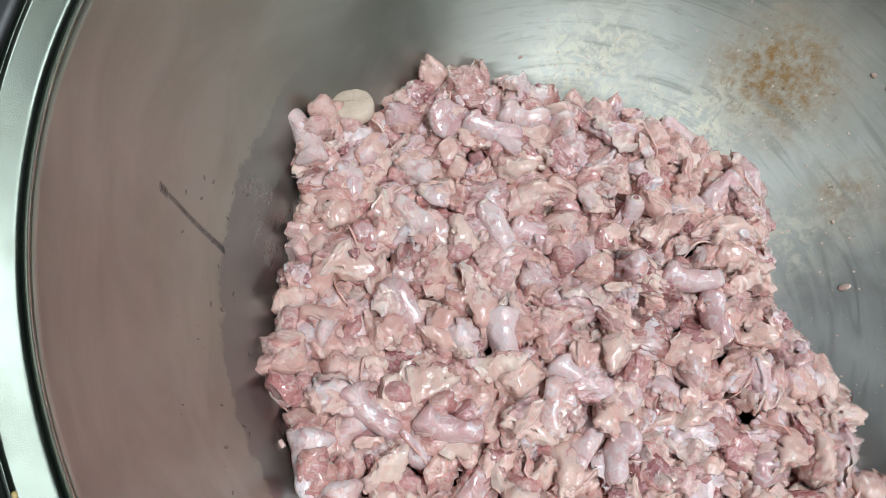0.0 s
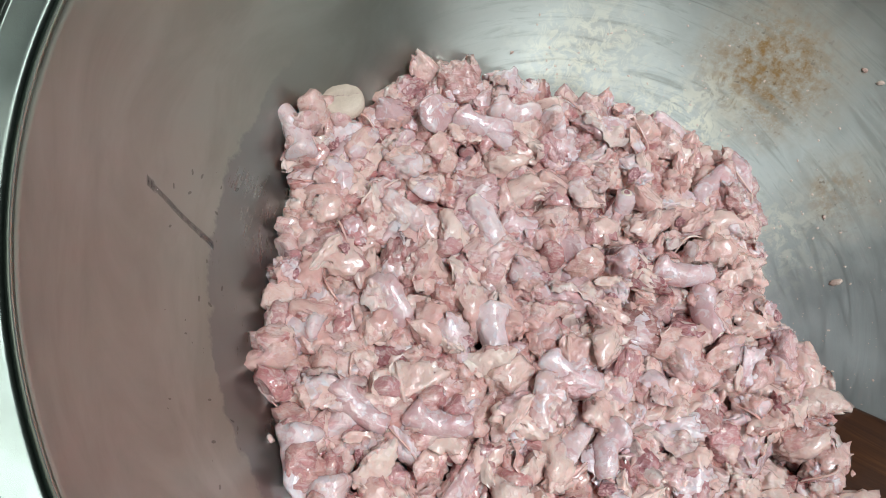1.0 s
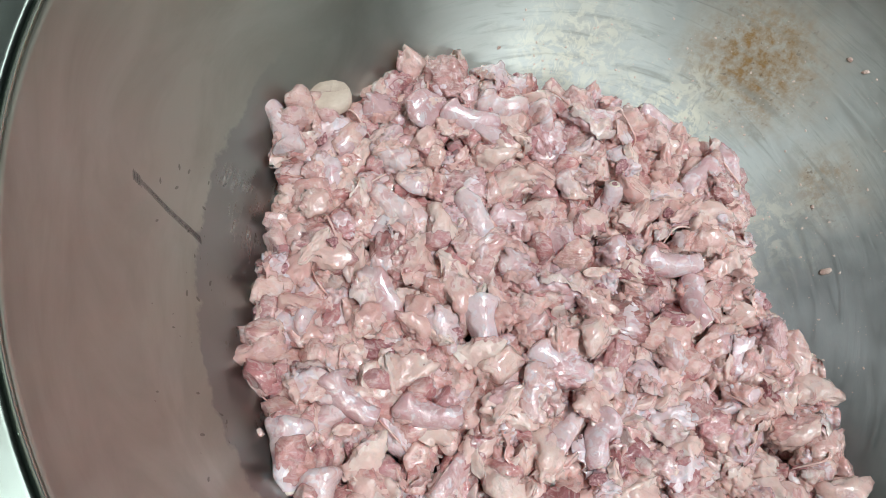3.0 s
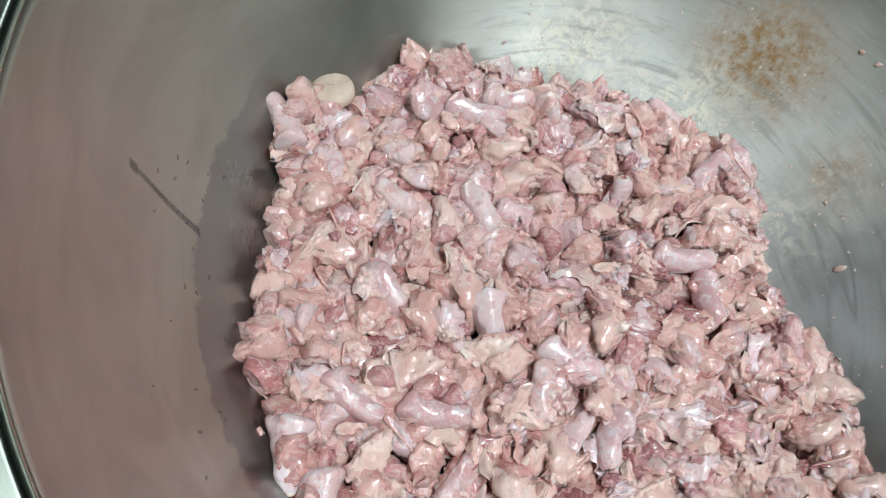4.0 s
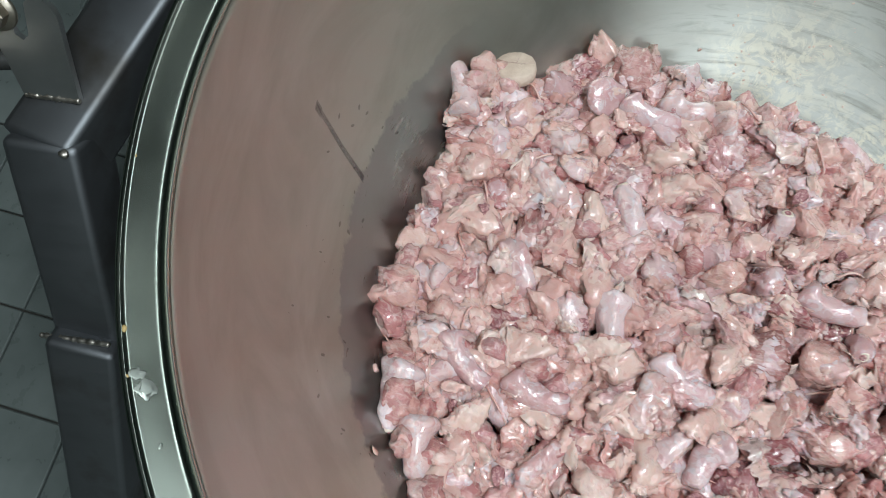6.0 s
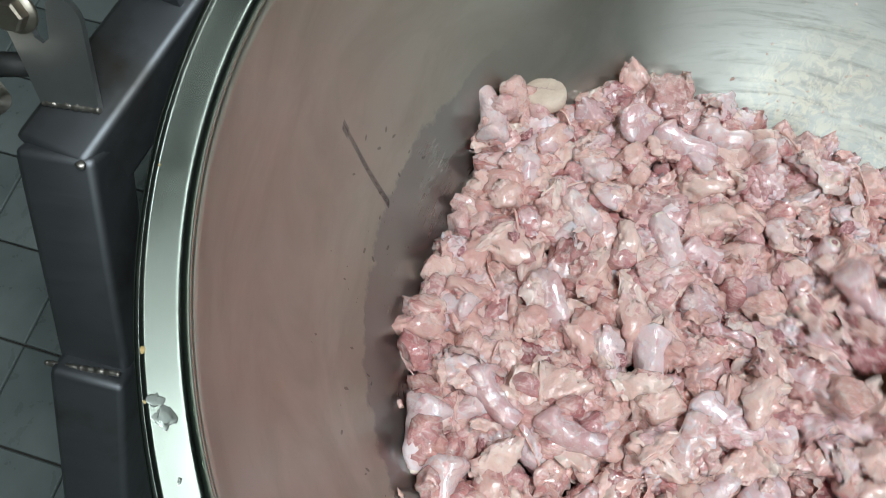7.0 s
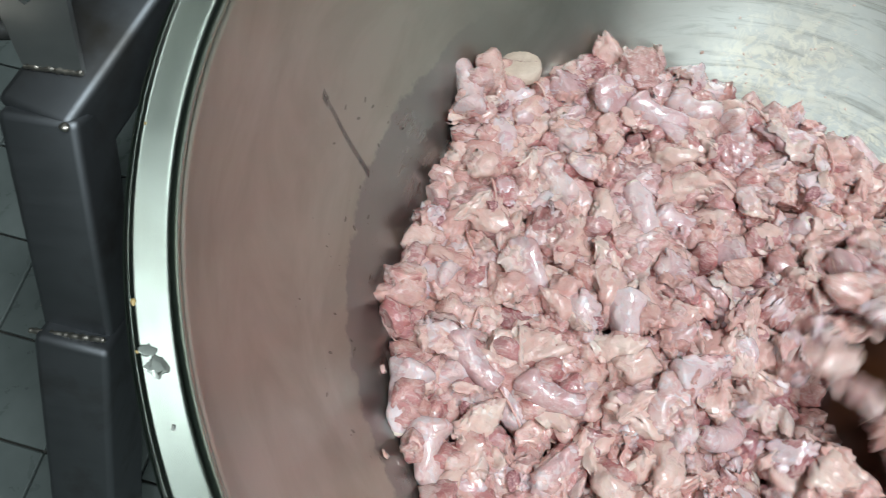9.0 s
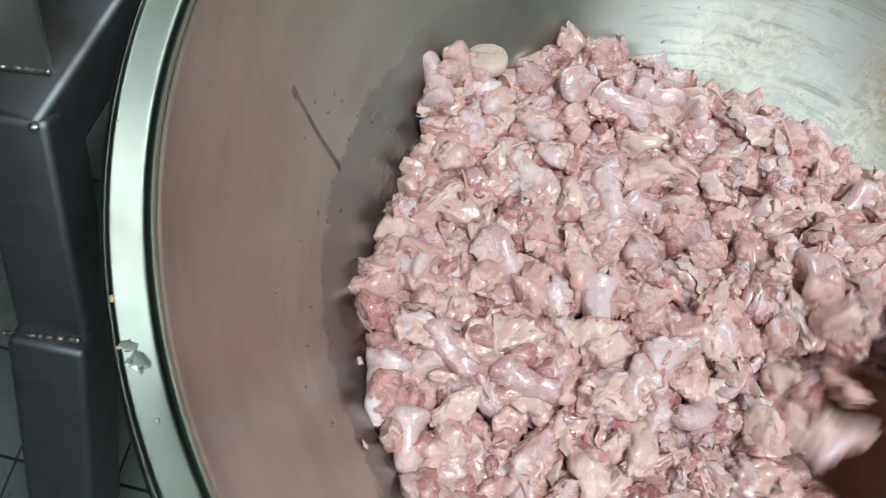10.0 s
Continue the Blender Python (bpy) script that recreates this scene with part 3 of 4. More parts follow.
def make_shapes():
    """One of each sort of piece; the heap takes these first and copies them after."""
    def sinew(ob, s, seed, n=18):
        rng = random.Random(seed)
        r = [rng.uniform(-1, 1) for _ in range(4)]
        pts = [(s[0] * 1.1 * (u - 0.5) * 2, s[1] * (0.5 * r[0] + 0.6 * math.sin(3 * u + r[1])), s[2] * (1.20 - 1.7 * (u - 0.5) ** 2 * 2 + 0.15 * math.sin(7 * u + r[2]))) for u in [k / n for k in range(n + 1)]]
        part("sinew", tube_along(pts, [0.0004 + 0.0010 * math.sin(math.pi * k / n) ** 0.6 for k in range(n + 1)], 8), M_SKIN, ob, "thin pale sinew")

    def lump(name, label, kind, seed, s, meat, cover, shell, weight, cuts=4, rough=0.3, fold=0.26):
        ob = empty(name, label, "chicken piece", GROUP)
        bm = chunk_mesh(seed, *[1.42 * a for a in s], cuts=cuts, rough=rough, fold=fold)
        if cover:
            part("membrane" if shell is M_SHANK else "skin", skin_shell(bm, seed, cover), shell, ob, "bluish-white wet membrane" if shell is M_SHANK else "pale cream skin clinging to it")
        part("meat", bm, meat, ob)
        SHAPES.append((ob, s[2] * 0.8, weight, kind))
        return ob

    sizes = [(0.024, 0.020, 0.016), (0.021, 0.018, 0.015), (0.030, 0.018, 0.015), (0.020, 0.019, 0.016), (0.026, 0.017, 0.015),
             (0.029, 0.021, 0.017), (0.022, 0.020, 0.015), (0.026, 0.022, 0.014), (0.018, 0.016, 0.013), (0.031, 0.016, 0.014)]
    meats = (M_MEAT, M_PALE, M_MEAT, M_MEAT, M_PALE, M_MEAT, M_MEAT, M_PALE, M_MEAT, M_MEAT)
    for i, s in enumerate(sizes):
        ob = lump("chicken_chunk", "pink raw chicken chunk with ragged chopped edges and loose skin", "meat", 11 + i, s, meats[i], (0.62, 0.45, 0.58, 0.40, 0.52, 0.66, 0.5, 0.45, 0.3, 0.6)[i], (M_SKIN, M_SHANK)[i % 2], 0.9)
        if i in (0, 2, 5, 7):
            f = flap_mesh(40 + i, s[0] * 2.1, s[1] * 1.5, 0.0022)
            f.transform(pose(0, 0, s[2] * 0.95, 8 * i, -6, 30 * i))
            part("flap", f, (M_SKIN, M_PALE)[i % 2], ob, "loose pale flap of skin")
        if i in (3, 9):
            sinew(ob, s, 300 + i)
    for i in range(3):
        s = ((0.027, 0.021, 0.016), (0.023, 0.020, 0.017), (0.031, 0.019, 0.015))[i]
        lump("dark_meat_chunk", "dark red-pink raw chicken thigh chunk with fibres", "dark", 231 + i, s, M_DARK, 0.34, M_SHANK, 0.35, 5, 0.3, 0.34)
    for i in range(5):
        s = ((0.025, 0.021, 0.018), (0.022, 0.019, 0.018), (0.027, 0.019, 0.017), (0.021, 0.021, 0.016), (0.028, 0.018, 0.016))[i]
        ob = lump("bony_chunk", "chopped raw chicken piece with a dark red cut bone", "bony", 31 + i, s, (M_DARK, M_MEAT, M_PALE, M_MEAT, M_DARK)[i], 0.5, (M_SKIN, M_SHANK)[i % 2], 0.5, 6, 0.36, 0.36)
        part("bone", bony(81 + i, s), M_BONE, ob, "dark red spongy cut bone")
        f = flap_mesh(90 + i, s[0] * 1.9, s[1] * 0.8, 0.0022)
        f.transform(pose(-0.006, -0.004, s[2] * 0.95, 10, 12 * i, 50 + 40 * i))
        part("flap", f, M_SKIN, ob, "torn pale skin")
    for i, (ln, r0, r1, bend) in enumerate(((0.062, 0.0165, 0.0105, 0.45), (0.068, 0.0190, 0.0110, 0.25), (0.054, 0.0150, 0.0105, 0.7))):
        ob = empty("drumstick_piece", "pale bluish-pink chicken drumstick cut across the bone", "chicken piece", GROUP)
        bm, pts = shank_mesh(5 + i, ln, r0, r1, bend)
        a, b = Vector(pts[-1]), Vector(pts[-3])
        part("meat", bm, M_SHANK, ob)
        fl = chunk_mesh(170 + i, r0 * 1.35, r0 * 1.15, r0 * 0.95, 4, 3, 0.3, 0.3)
        fl.transform(pose(*pts[4], 10, 15, 20 + 50 * i))
        part("flesh", fl, (M_MEAT, M_PALE, M_MEAT)[i], ob, "torn pink flesh at the thick end")
        part("bone_end", cut_end(a, a - b, r1 * 0.62), M_ENDRING, ob, "sawn pale bone end")
        part("marrow", cut_end(a + (a - b).normalized() * 0.0012, a - b, r1 * 0.33), M_BONE, ob, "dark red marrow")
        SHAPES.append((ob, r0, 0.22, "shank"))
    for i in range(6):
        ob = empty("chicken_skin_piece", "loose folded flap of raw chicken skin and fat", "chicken piece", GROUP)
        bm = flap_mesh(120 + i, 0.070 - 0.005 * i, 0.030 + 0.003 * i, 0.0036)
        part("skin", bm, (M_SKIN, M_PALE, M_SKIN, M_SHANK, M_PALE, M_SKIN)[i], ob)
        fat = chunk_mesh(130 + i, 0.019, 0.015, 0.011)
        fat.transform(pose(0.006 * (i - 2.5), 0.003, -0.006))
        part("fat", fat, (M_PALE, M_MEAT)[i % 2], ob, "small lump of pale fat")
        SHAPES.append((ob, 0.010, 1.1, "skin"))
    for i in range(4):
        s = ((0.025, 0.020, 0.015), (0.022, 0.018, 0.015), (0.020, 0.017, 0.013), (0.027, 0.018, 0.015))[i]
        lump("breast_chunk", "smooth pale pink boneless chicken chunk", "breast", 150 + i, s, M_PALE, (0.0, 0.3, 0.0, 0.35)[i], M_SKIN, 0.5, 5, 0.16, 0.10)
    for i in range(2):
        s = ((0.019, 0.016, 0.014), (0.023, 0.015, 0.013))[i]
        lump("joint_piece", "smooth bluish-white chicken joint with cartilage", "joint", 260 + i, s, M_SHANK, 0.35, M_PALE, 0.4, 2, 0.14, 0.12)


HEROES = [  # drumsticks that lie on top: x, y, turn, which, rise
    (-0.362, 0.104, 127, 0, 8), (-0.137, 0.043, 122, 1, 12), (-0.157, 0.162, -3, 0, 0), (-0.122, 0.186, 5, 2, 0), (0.013, -0.178, -106, 2, 10), (-0.289, -0.240, -80, 1, 0),
    (-0.240, -0.180, -35, 0, 0), (-0.160, -0.182, -5, 0, 5), (-0.116, -0.084, -71, 1, 5), (0.116, -0.015, -78, 2, 12), (0.087, 0.024, 1, 0, 6), (-0.246, -0.280, -62, 1, 0), (-0.031, -0.111, -16, 0, 4),
]


LANDMARKS = [  # other pieces that stand out on top: kind, x, y, turn
    ("skin", -0.263, -0.147, -32), ("skin", -0.233, -0.100, -22), ("skin", -0.157, -0.041, -57), ("skin", -0.325, -0.131, 83), ("breast", -0.320, 0.042, -2),
    ("breast", -0.069, 0.103, 8), ("skin", 0.002, 0.065, -22), ("skin", -0.220, -0.002, -42), ("bony", -0.083, -0.018, 8), ("skin", -0.063, 0.039, 68),
    ("breast", -0.020, 0.014, 8), ("breast", 0.093, -0.052, 18), ("breast", -0.094, -0.118, 28), ("dark", -0.032, -0.110, 8), ("dark", 0.037, -0.050, 8),
    ("bony", -0.295, -0.022, 8), ("bony", -0.343, -0.050, 28), ("meat", -0.228, -0.063, -52), ("bony", -0.156, -0.093, -12), ("bony", 0.041, 0.079, 48),
    ("bony", -0.081, -0.156, 8), ("breast", -0.305, -0.092, 8), ("dark", 0.143, 0.143, 8), ("bony", -0.258, 0.155, 28), ("dark", -0.180, 0.210, 8),
    ("meat", -0.015, 0.188, 8), ("skin", -0.345, 0.014, -72), ("meat", -0.053, -0.143, 88), ("meat", -0.173, 0.148, 8), ("skin", -0.309, 0.082, 8),
    ("skin", 0.107, -0.122, 38), ("joint", -0.118, 0.016, 40), ("joint", -0.205, 0.075, 0),
]


def bony(seed, s):
    bm = chunk_mesh(seed, 0.010, 0.008, 0.005, 3, 3, 0.3, 0.2)
    rng = random.Random(seed)
    bm.transform(pose(s[0] * 0.55, s[1] * rng.uniform(-0.3, 0.3), s[2] * 0.62, 0, 30, 0))
    return bm


# outline of the heap in plan: far side and right, then round the near side along the wall
OUTLINE = [(-0.375, 0.115), (-0.345, 0.150), (-0.295, 0.180), (-0.235, 0.245), (-0.135, 0.270), (-0.08, 0.258), (0.0, 0.255), (0.095, 0.252),
           (0.135, 0.215), (0.195, 0.203), (0.21, 0.140), (0.205, 0.07), (0.228, 0.015), (0.262, -0.020), (0.280, -0.07), (0.295, -0.13), (0.31, -0.17),
           (0.30, -0.26), (0.20, -0.345), (0.05, -0.39), (-0.12, -0.375), (-0.225, -0.325), (-0.285, -0.272), (-0.318, -0.207), (-0.352, -0.140), (-0.358, -0.05), (-0.358, 0.04)]


def inside(x, y, poly=OUTLINE):
    hit = False
    for (x0, y0), (x1, y1) in zip(poly, poly[1:] + poly[:1]):
        if (y0 > y) != (y1 > y) and x < (x1 - x0) * (y - y0) / (y1 - y0) + x0:
            hit = not hit
    return hit


def edge_distance(x, y, poly=OUTLINE):
    best = 9.0
    for (x0, y0), (x1, y1) in zip(poly, poly[1:] + poly[:1]):
        dx, dy = x1 - x0, y1 - y0
        u = min(1.0, max(0.0, ((x - x0) * dx + (y - y0) * dy) / (dx * dx + dy * dy)))
        best = min(best, math.hypot(x - x0 - u * dx, y - y0 - u * dy))
    return best


def heap_z(x, y):
    """Height of the heap's top: level, falling off towards its edges."""
    e = edge_distance(x, y) if inside(x, y) else 0.0
    top = 0.556 + 0.012 * noise.noise(Vector((x * 9, y * 9, 2))) - 0.05 * max(0.0, x) - 0.03 * max(0.0, y)
    floor_ = bowl_z(x, y) + 0.018
    rise = min(1.0, (e + 0.012) / 0.07)
    return max(floor_, floor_ + (top - floor_) * (1 - (1 - rise) ** 2))


def scatter(spacing, margin, seed, poly=OUTLINE):
    rng = random.Random(seed)
    pts = []
    for _ in range(9000):
        x, y = rng.uniform(-0.40, 0.36), rng.uniform(-0.42, 0.30)
        if not inside(x, y, poly) or edge_distance(x, y, poly) < margin:
            continue
        if all((x - a) ** 2 + (y - b) ** 2 > spacing ** 2 for a, b in pts):
            pts.append((x, y))
    return pts


def stirred(x, y):
    """Whether a piece lies where the paddle works."""
    return x > -0.075 + 0.40 * max(0.0, y + 0.05) and y < 0.165 and x + y * 0.35 > -0.085


PIECES = []      # (thing, place, turn, keyed)


def heap():
    make_shapes()
    rng = random.Random(77)
    weights = [w for _, _, w, _ in SHAPES]
    sorts = {}
    for k, shape in enumerate(SHAPES):
        sorts.setdefault(shape[3], []).append(k)
    used = set()

    def lay(k, m, keyed):
        ob = SHAPES[k][0]
        if k in used:
            ob = copy_thing(ob, m)
        else:
            used.add(k)
            ob.matrix_world = m
        PIECES.append((ob, m.translation.copy(), m.to_quaternion(), keyed))

    taken = [h[:2] for h in HEROES] + [h[1:3] for h in LANDMARKS if h[0] != "skin"]
    for x, y, turn, which, rise in HEROES:
        lay(sorts["shank"][which], pose(x, y, heap_z(x, y) - 0.002, rng.uniform(-15, 15), -rise, turn), stirred(x, y))
    for n, (kind, x, y, turn) in enumerate(LANDMARKS):
        lay(sorts[kind][n % len(sorts[kind])], pose(x, y, heap_z(x, y) - 0.003, rng.gauss(0, 10), rng.gauss(0, 10), turn), stirred(x, y))
    for x, y in scatter(0.0236, 0.014, 5):
        if math.hypot(x + 0.322, y - 0.156) < 0.036 or any(math.hypot(x - a, y - b) < 0.017 for a, b in taken):
            continue
        k = rng.choices(range(len(SHAPES)), weights)[0]
        m = pose(x, y, heap_z(x, y) - 0.013 + rng.uniform(-0.005, 0.008), rng.gauss(0, 26), rng.gauss(0, 26), rng.uniform(0, 360))
        lay(k, m, stirred(x, y))
    for x, y, deep in [(*a, 0.026) for a in scatter(0.031, 0.012, 15)] + [(*a, 0.052) for a in scatter(0.042, 0.03, 16)]:
        if stirred(x, y):
            k = rng.choice(sorts["meat"] + sorts["skin"] + sorts["dark"])
            lay(k, pose(x, y, heap_z(x, y) - deep, rng.gauss(0, 40), rng.gauss(0, 40), rng.uniform(0, 360)), True)
    # the pieces lying deeper, seen only through the gaps
    under = bpy.data.meshes.new("deep_pieces")
    verts, faces = [], []
    forms = []
    for s in range(4):
        b = chunk_mesh(200 + s, 0.026, 0.022, 0.018, 3, fold=0.34)
        forms.append(([v.co.copy() for v in b.verts], [[v.index for v in f.verts] for f in b.faces]))
        b.free()
    for x, y, deep in [(*a, 0.016) for a in scatter(0.0225, 0.010, 9)] + [(*a, 0.027) for a in scatter(0.026, 0.010, 10)]:
        m = pose(x, y, max(bowl_z(x, y) + 0.02, heap_z(x, y) - (0.066 if stirred(x, y) else 0.0) - deep), rng.uniform(0, 360), rng.uniform(0, 360), rng.uniform(0, 360))
        vs, fs = forms[rng.randrange(4)]
        n = len(verts)
        verts += [m @ v for v in vs]
        faces += [[n + i for i in f] for f in fs]
    under.from_pydata(verts, [], faces)
    under.materials.append(M_MEAT)
    under.polygons.foreach_set("use_smooth", [True] * len(under.polygons))
    tagged(new("chicken_heap", under), "deeper layer of raw dark pink chicken pieces", "chicken heap", kind="stuff")


def root_slice():
    """A pale round slice, cut across, leaning on the wok's wall behind the heap."""
    thing = empty("root_slice", "pale round root slice with a cracked cut face", "root slice", m=pose(-0.320, 0.157, 0.556, -20, -6, 15))
    bm = revolve([(0.0, 0.008), (0.012, 0.0085), (0.0225, 0.0078), (0.0245, 0.006), (0.0255, 0.0), (0.0245, -0.006), (0.022, -0.008), (0.0, -0.008)], 40)
    for v in bm.verts:
        v.co.xy *= 1 + 0.07 * noise.noise(v.co * 60)
        v.co.z += 0.0009 * noise.noise(v.co * 220)
    part("slice", bm, M_LOG, thing)
    for a, b in (((-0.019, -0.002), (-0.004, 0.003)), ((-0.004, 0.003), (0.006, 0.001)), ((0.006, 0.001), (0.019, 0.004)), ((0.001, 0.002), (0.003, 0.013))):
        part("crack", between((*a, 0.0083), (*b, 0.0083), 0.0011, 0.0006, 0), M_CRUMB, thing, "thin dark crack")


# ---- the paddle ----
def paddle():
    """Wooden stirring paddle; its tip at the origin, the handle along +x."""
    thing = empty("wooden_paddle", "dark wet wooden stirring paddle with a broad blade", "paddle")
    whole = [(0.0, 0.052, 0.0035), (0.015, 0.064, 0.005), (0.06, 0.068, 0.008), (0.11, 0.066, 0.010), (0.15, 0.056, 0.012), (0.19, 0.038, 0.014), (0.23, 0.023, 0.0155), (0.30, 0.018, 0.016), (0.60, 0.0175, 0.0165), (1.10, 0.018, 0.0165), (1.15, 0.015, 0.013)]
    for name, prof in (("blade", whole[:7]), ("handle", whole[6:])):
      bm, rings = bmesh.new(), []
      for x, w, h in prof:
        rings.append([bm.verts.new((x, w * math.copysign(abs(math.cos(a)) ** 0.7, math.cos(a)), h * math.copysign(abs(math.sin(a)) ** 0.8, math.sin(a)))) for a in [2 * math.pi * i / 24 for i in range(24)]])
      for p, q in zip(rings, rings[1:]):
          for i in range(24):
              bm.faces.new((p[i], p[(i + 1) % 24], q[(i + 1) % 24], q[i]))
      bm.faces.new(rings[0][::-1])
      bm.faces.new(rings[-1])
      bmesh.ops.recalc_face_normals(bm, faces=bm.faces)
      part(name, bm, M_WOOD, thing)
    return thing


STROKE = [  # seconds, tip x, y, z, turn of the handle, rise of the handle, tilt of the blade, how wide it opens the heap
    (0.0, 0.360, -0.250, 0.530, -28, -38, 10, 0.0), (0.2, 0.200, -0.100, 0.520, -32, -30, 12, 0.4), (0.5, 0.245, -0.135, 0.522, -34, -28, 14, 0.0), (1.0, 0.250, -0.138, 0.522, -34, -28, 14, 0.0),
    (2.1, 0.240, -0.142, 0.520, -34, -28, 14, 0.0), (2.4, 0.420, -0.240, 0.600, -34, -36, 12, 0.0), (3.8, 0.400, -0.280, 0.600, -30, -36, 10, 0.0), (4.1, 0.100, -0.270, 0.480, -32, -40, 8, 0.3),
    (4.25, 0.075, -0.220, 0.480, -32, -38, 6, 0.5), (4.4, 0.095, -0.160, 0.475, -30, -38, 10, 0.7), (4.6, 0.160, -0.090, 0.475, -26, -36, 30, 1.0), (4.8, 0.195, -0.050, 0.490, -26, -34, 40, 1.0),
    (4.95, 0.380, -0.060, 0.620, -30, -36, 20, 0.1), (5.2, 0.300, -0.260, 0.540, -32, -34, 8, 0.0), (5.4, 0.180, -0.130, 0.475, -32, -38, 8, 0.8), (5.6, 0.160, -0.040, 0.480, -28, -38, 35, 1.0),
    (5.75, 0.200, 0.010, 0.500, -28, -38, 35, 0.8), (5.95, 0.420, -0.060, 0.620, -30, -36, 20, 0.0), (6.3, 0.160, -0.240, 0.480, -32, -42, 8, 0.4), (6.6, 0.070, -0.060, 0.475, -28, -40, 30, 0.9),
    (6.8, 0.080, 0.025, 0.480, -26, -40, 38, 1.0), (7.0, 0.095, 0.025, 0.500, -26, -40, 40, 0.8), (7.15, 0.400, -0.100, 0.620, -30, -36, 20, 0.0), (7.35, 0.110, -0.280, 0.480, -34, -40, 8, 0.3),
    (7.6, 0.020, -0.160, 0.480, -36, -36, 10, 0.8), (7.8, 0.040, -0.040, 0.475, -28, -38, 30, 1.0), (8.0, 0.095, 0.020, 0.485, -28, -40, 38, 1.0), (8.2, 0.115, -0.020, 0.500, -28, -42, 30, 0.7),
    (8.4, 0.420, -0.160, 0.620, -30, -36, 20, 0.0), (8.6, 0.110, -0.170, 0.480, -32, -40, 8, 0.6), (8.8, 0.075, -0.105, 0.475, -30, -40, 20, 1.0), (9.0, 0.120, -0.025, 0.480, -28, -40, 36, 1.0),
    (9.15, 0.130, 0.025, 0.510, -28, -42, 34, 0.6), (9.25, 0.300, -0.080, 0.600, -28, -40, 30, 0.1), (9.4, 0.150, -0.125, 0.535, -28, -38, 40, 0.5), (9.55, 0.420, -0.160, 0.620, -30, -36, 20, 0.0),
    (9.8, 0.155, -0.150, 0.480, -32, -42, 10, 0.9), (10.0, 0.155, -0.080, 0.480, -28, -40, 30, 1.0),
]


def stroke_at(t):
    for a, b in zip(STROKE, STROKE[1:]):
        if a[0] <= t <= b[0]:
            u = (t - a[0]) / (b[0] - a[0])
            u = u * u * (3 - 2 * u)
            return [p + (q - p) * u for p, q in zip(a[1:], b[1:])]
    return list(STROKE[-1][1:])


def rim_flecks():
    """Dried yellowish flecks on the wok's rim."""
    for a, r, size in ((-144.8, 0.5165, 0.0030), (-141.5, 0.517, 0.0018), (-158, 0.515, 0.0014), (-128, 0.516, 0.0022)):
        z = RIM + 0.0045 + (r - SPHERE_R - 0.0034) * 0.667
        x, y = r * math.cos(radians(a)), r * math.sin(radians(a))
        ob = tagged(new("rim_fleck", mesh_of("rim_fleck", chunk_mesh(int(-a), size, size * 0.8, size * 0.35, 2), M_FLECK)), "dried yellowish food fleck on the steel rim", "food fleck", "food flecks")
        n = Vector((-0.555 * math.cos(radians(a)), -0.555 * math.sin(radians(a)), 0.83))
        ob.matrix_world = Matrix.Translation((x, y, z)) @ n.to_track_quat("Z", "Y").to_matrix().to_4x4()


def rim_smears():
    """Dull patches of water on the polished rim."""
    for k, (a, r, sx, sy) in enumerate(((-140.5, 0.5095, 0.0085, 0.0070), (-141.6, 0.5120, 0.0050, 0.0055), (-136.5, 0.5075, 0.0026, 0.0018))):
        z = RIM + 0.0052 + (r - SPHERE_R - 0.0046) * 0.662
        c, d = math.cos(radians(a)), math.sin(radians(a))
        ob = tagged(new("water_smear", mesh_of("water_smear", chunk_mesh(713 + k, sx, sy, 0.0004, 4, -2, 0.6, 0.2), M_SMEAR)), "dull grey water patch on the steel rim", "water patch", "water patches")
        n = Vector((-0.555 * c, -0.555 * d, 0.83))
        ob.matrix_world = Matrix.Translation((r * c, r * d, z)) @ n.to_track_quat("Z", "Y").to_matrix().to_4x4()


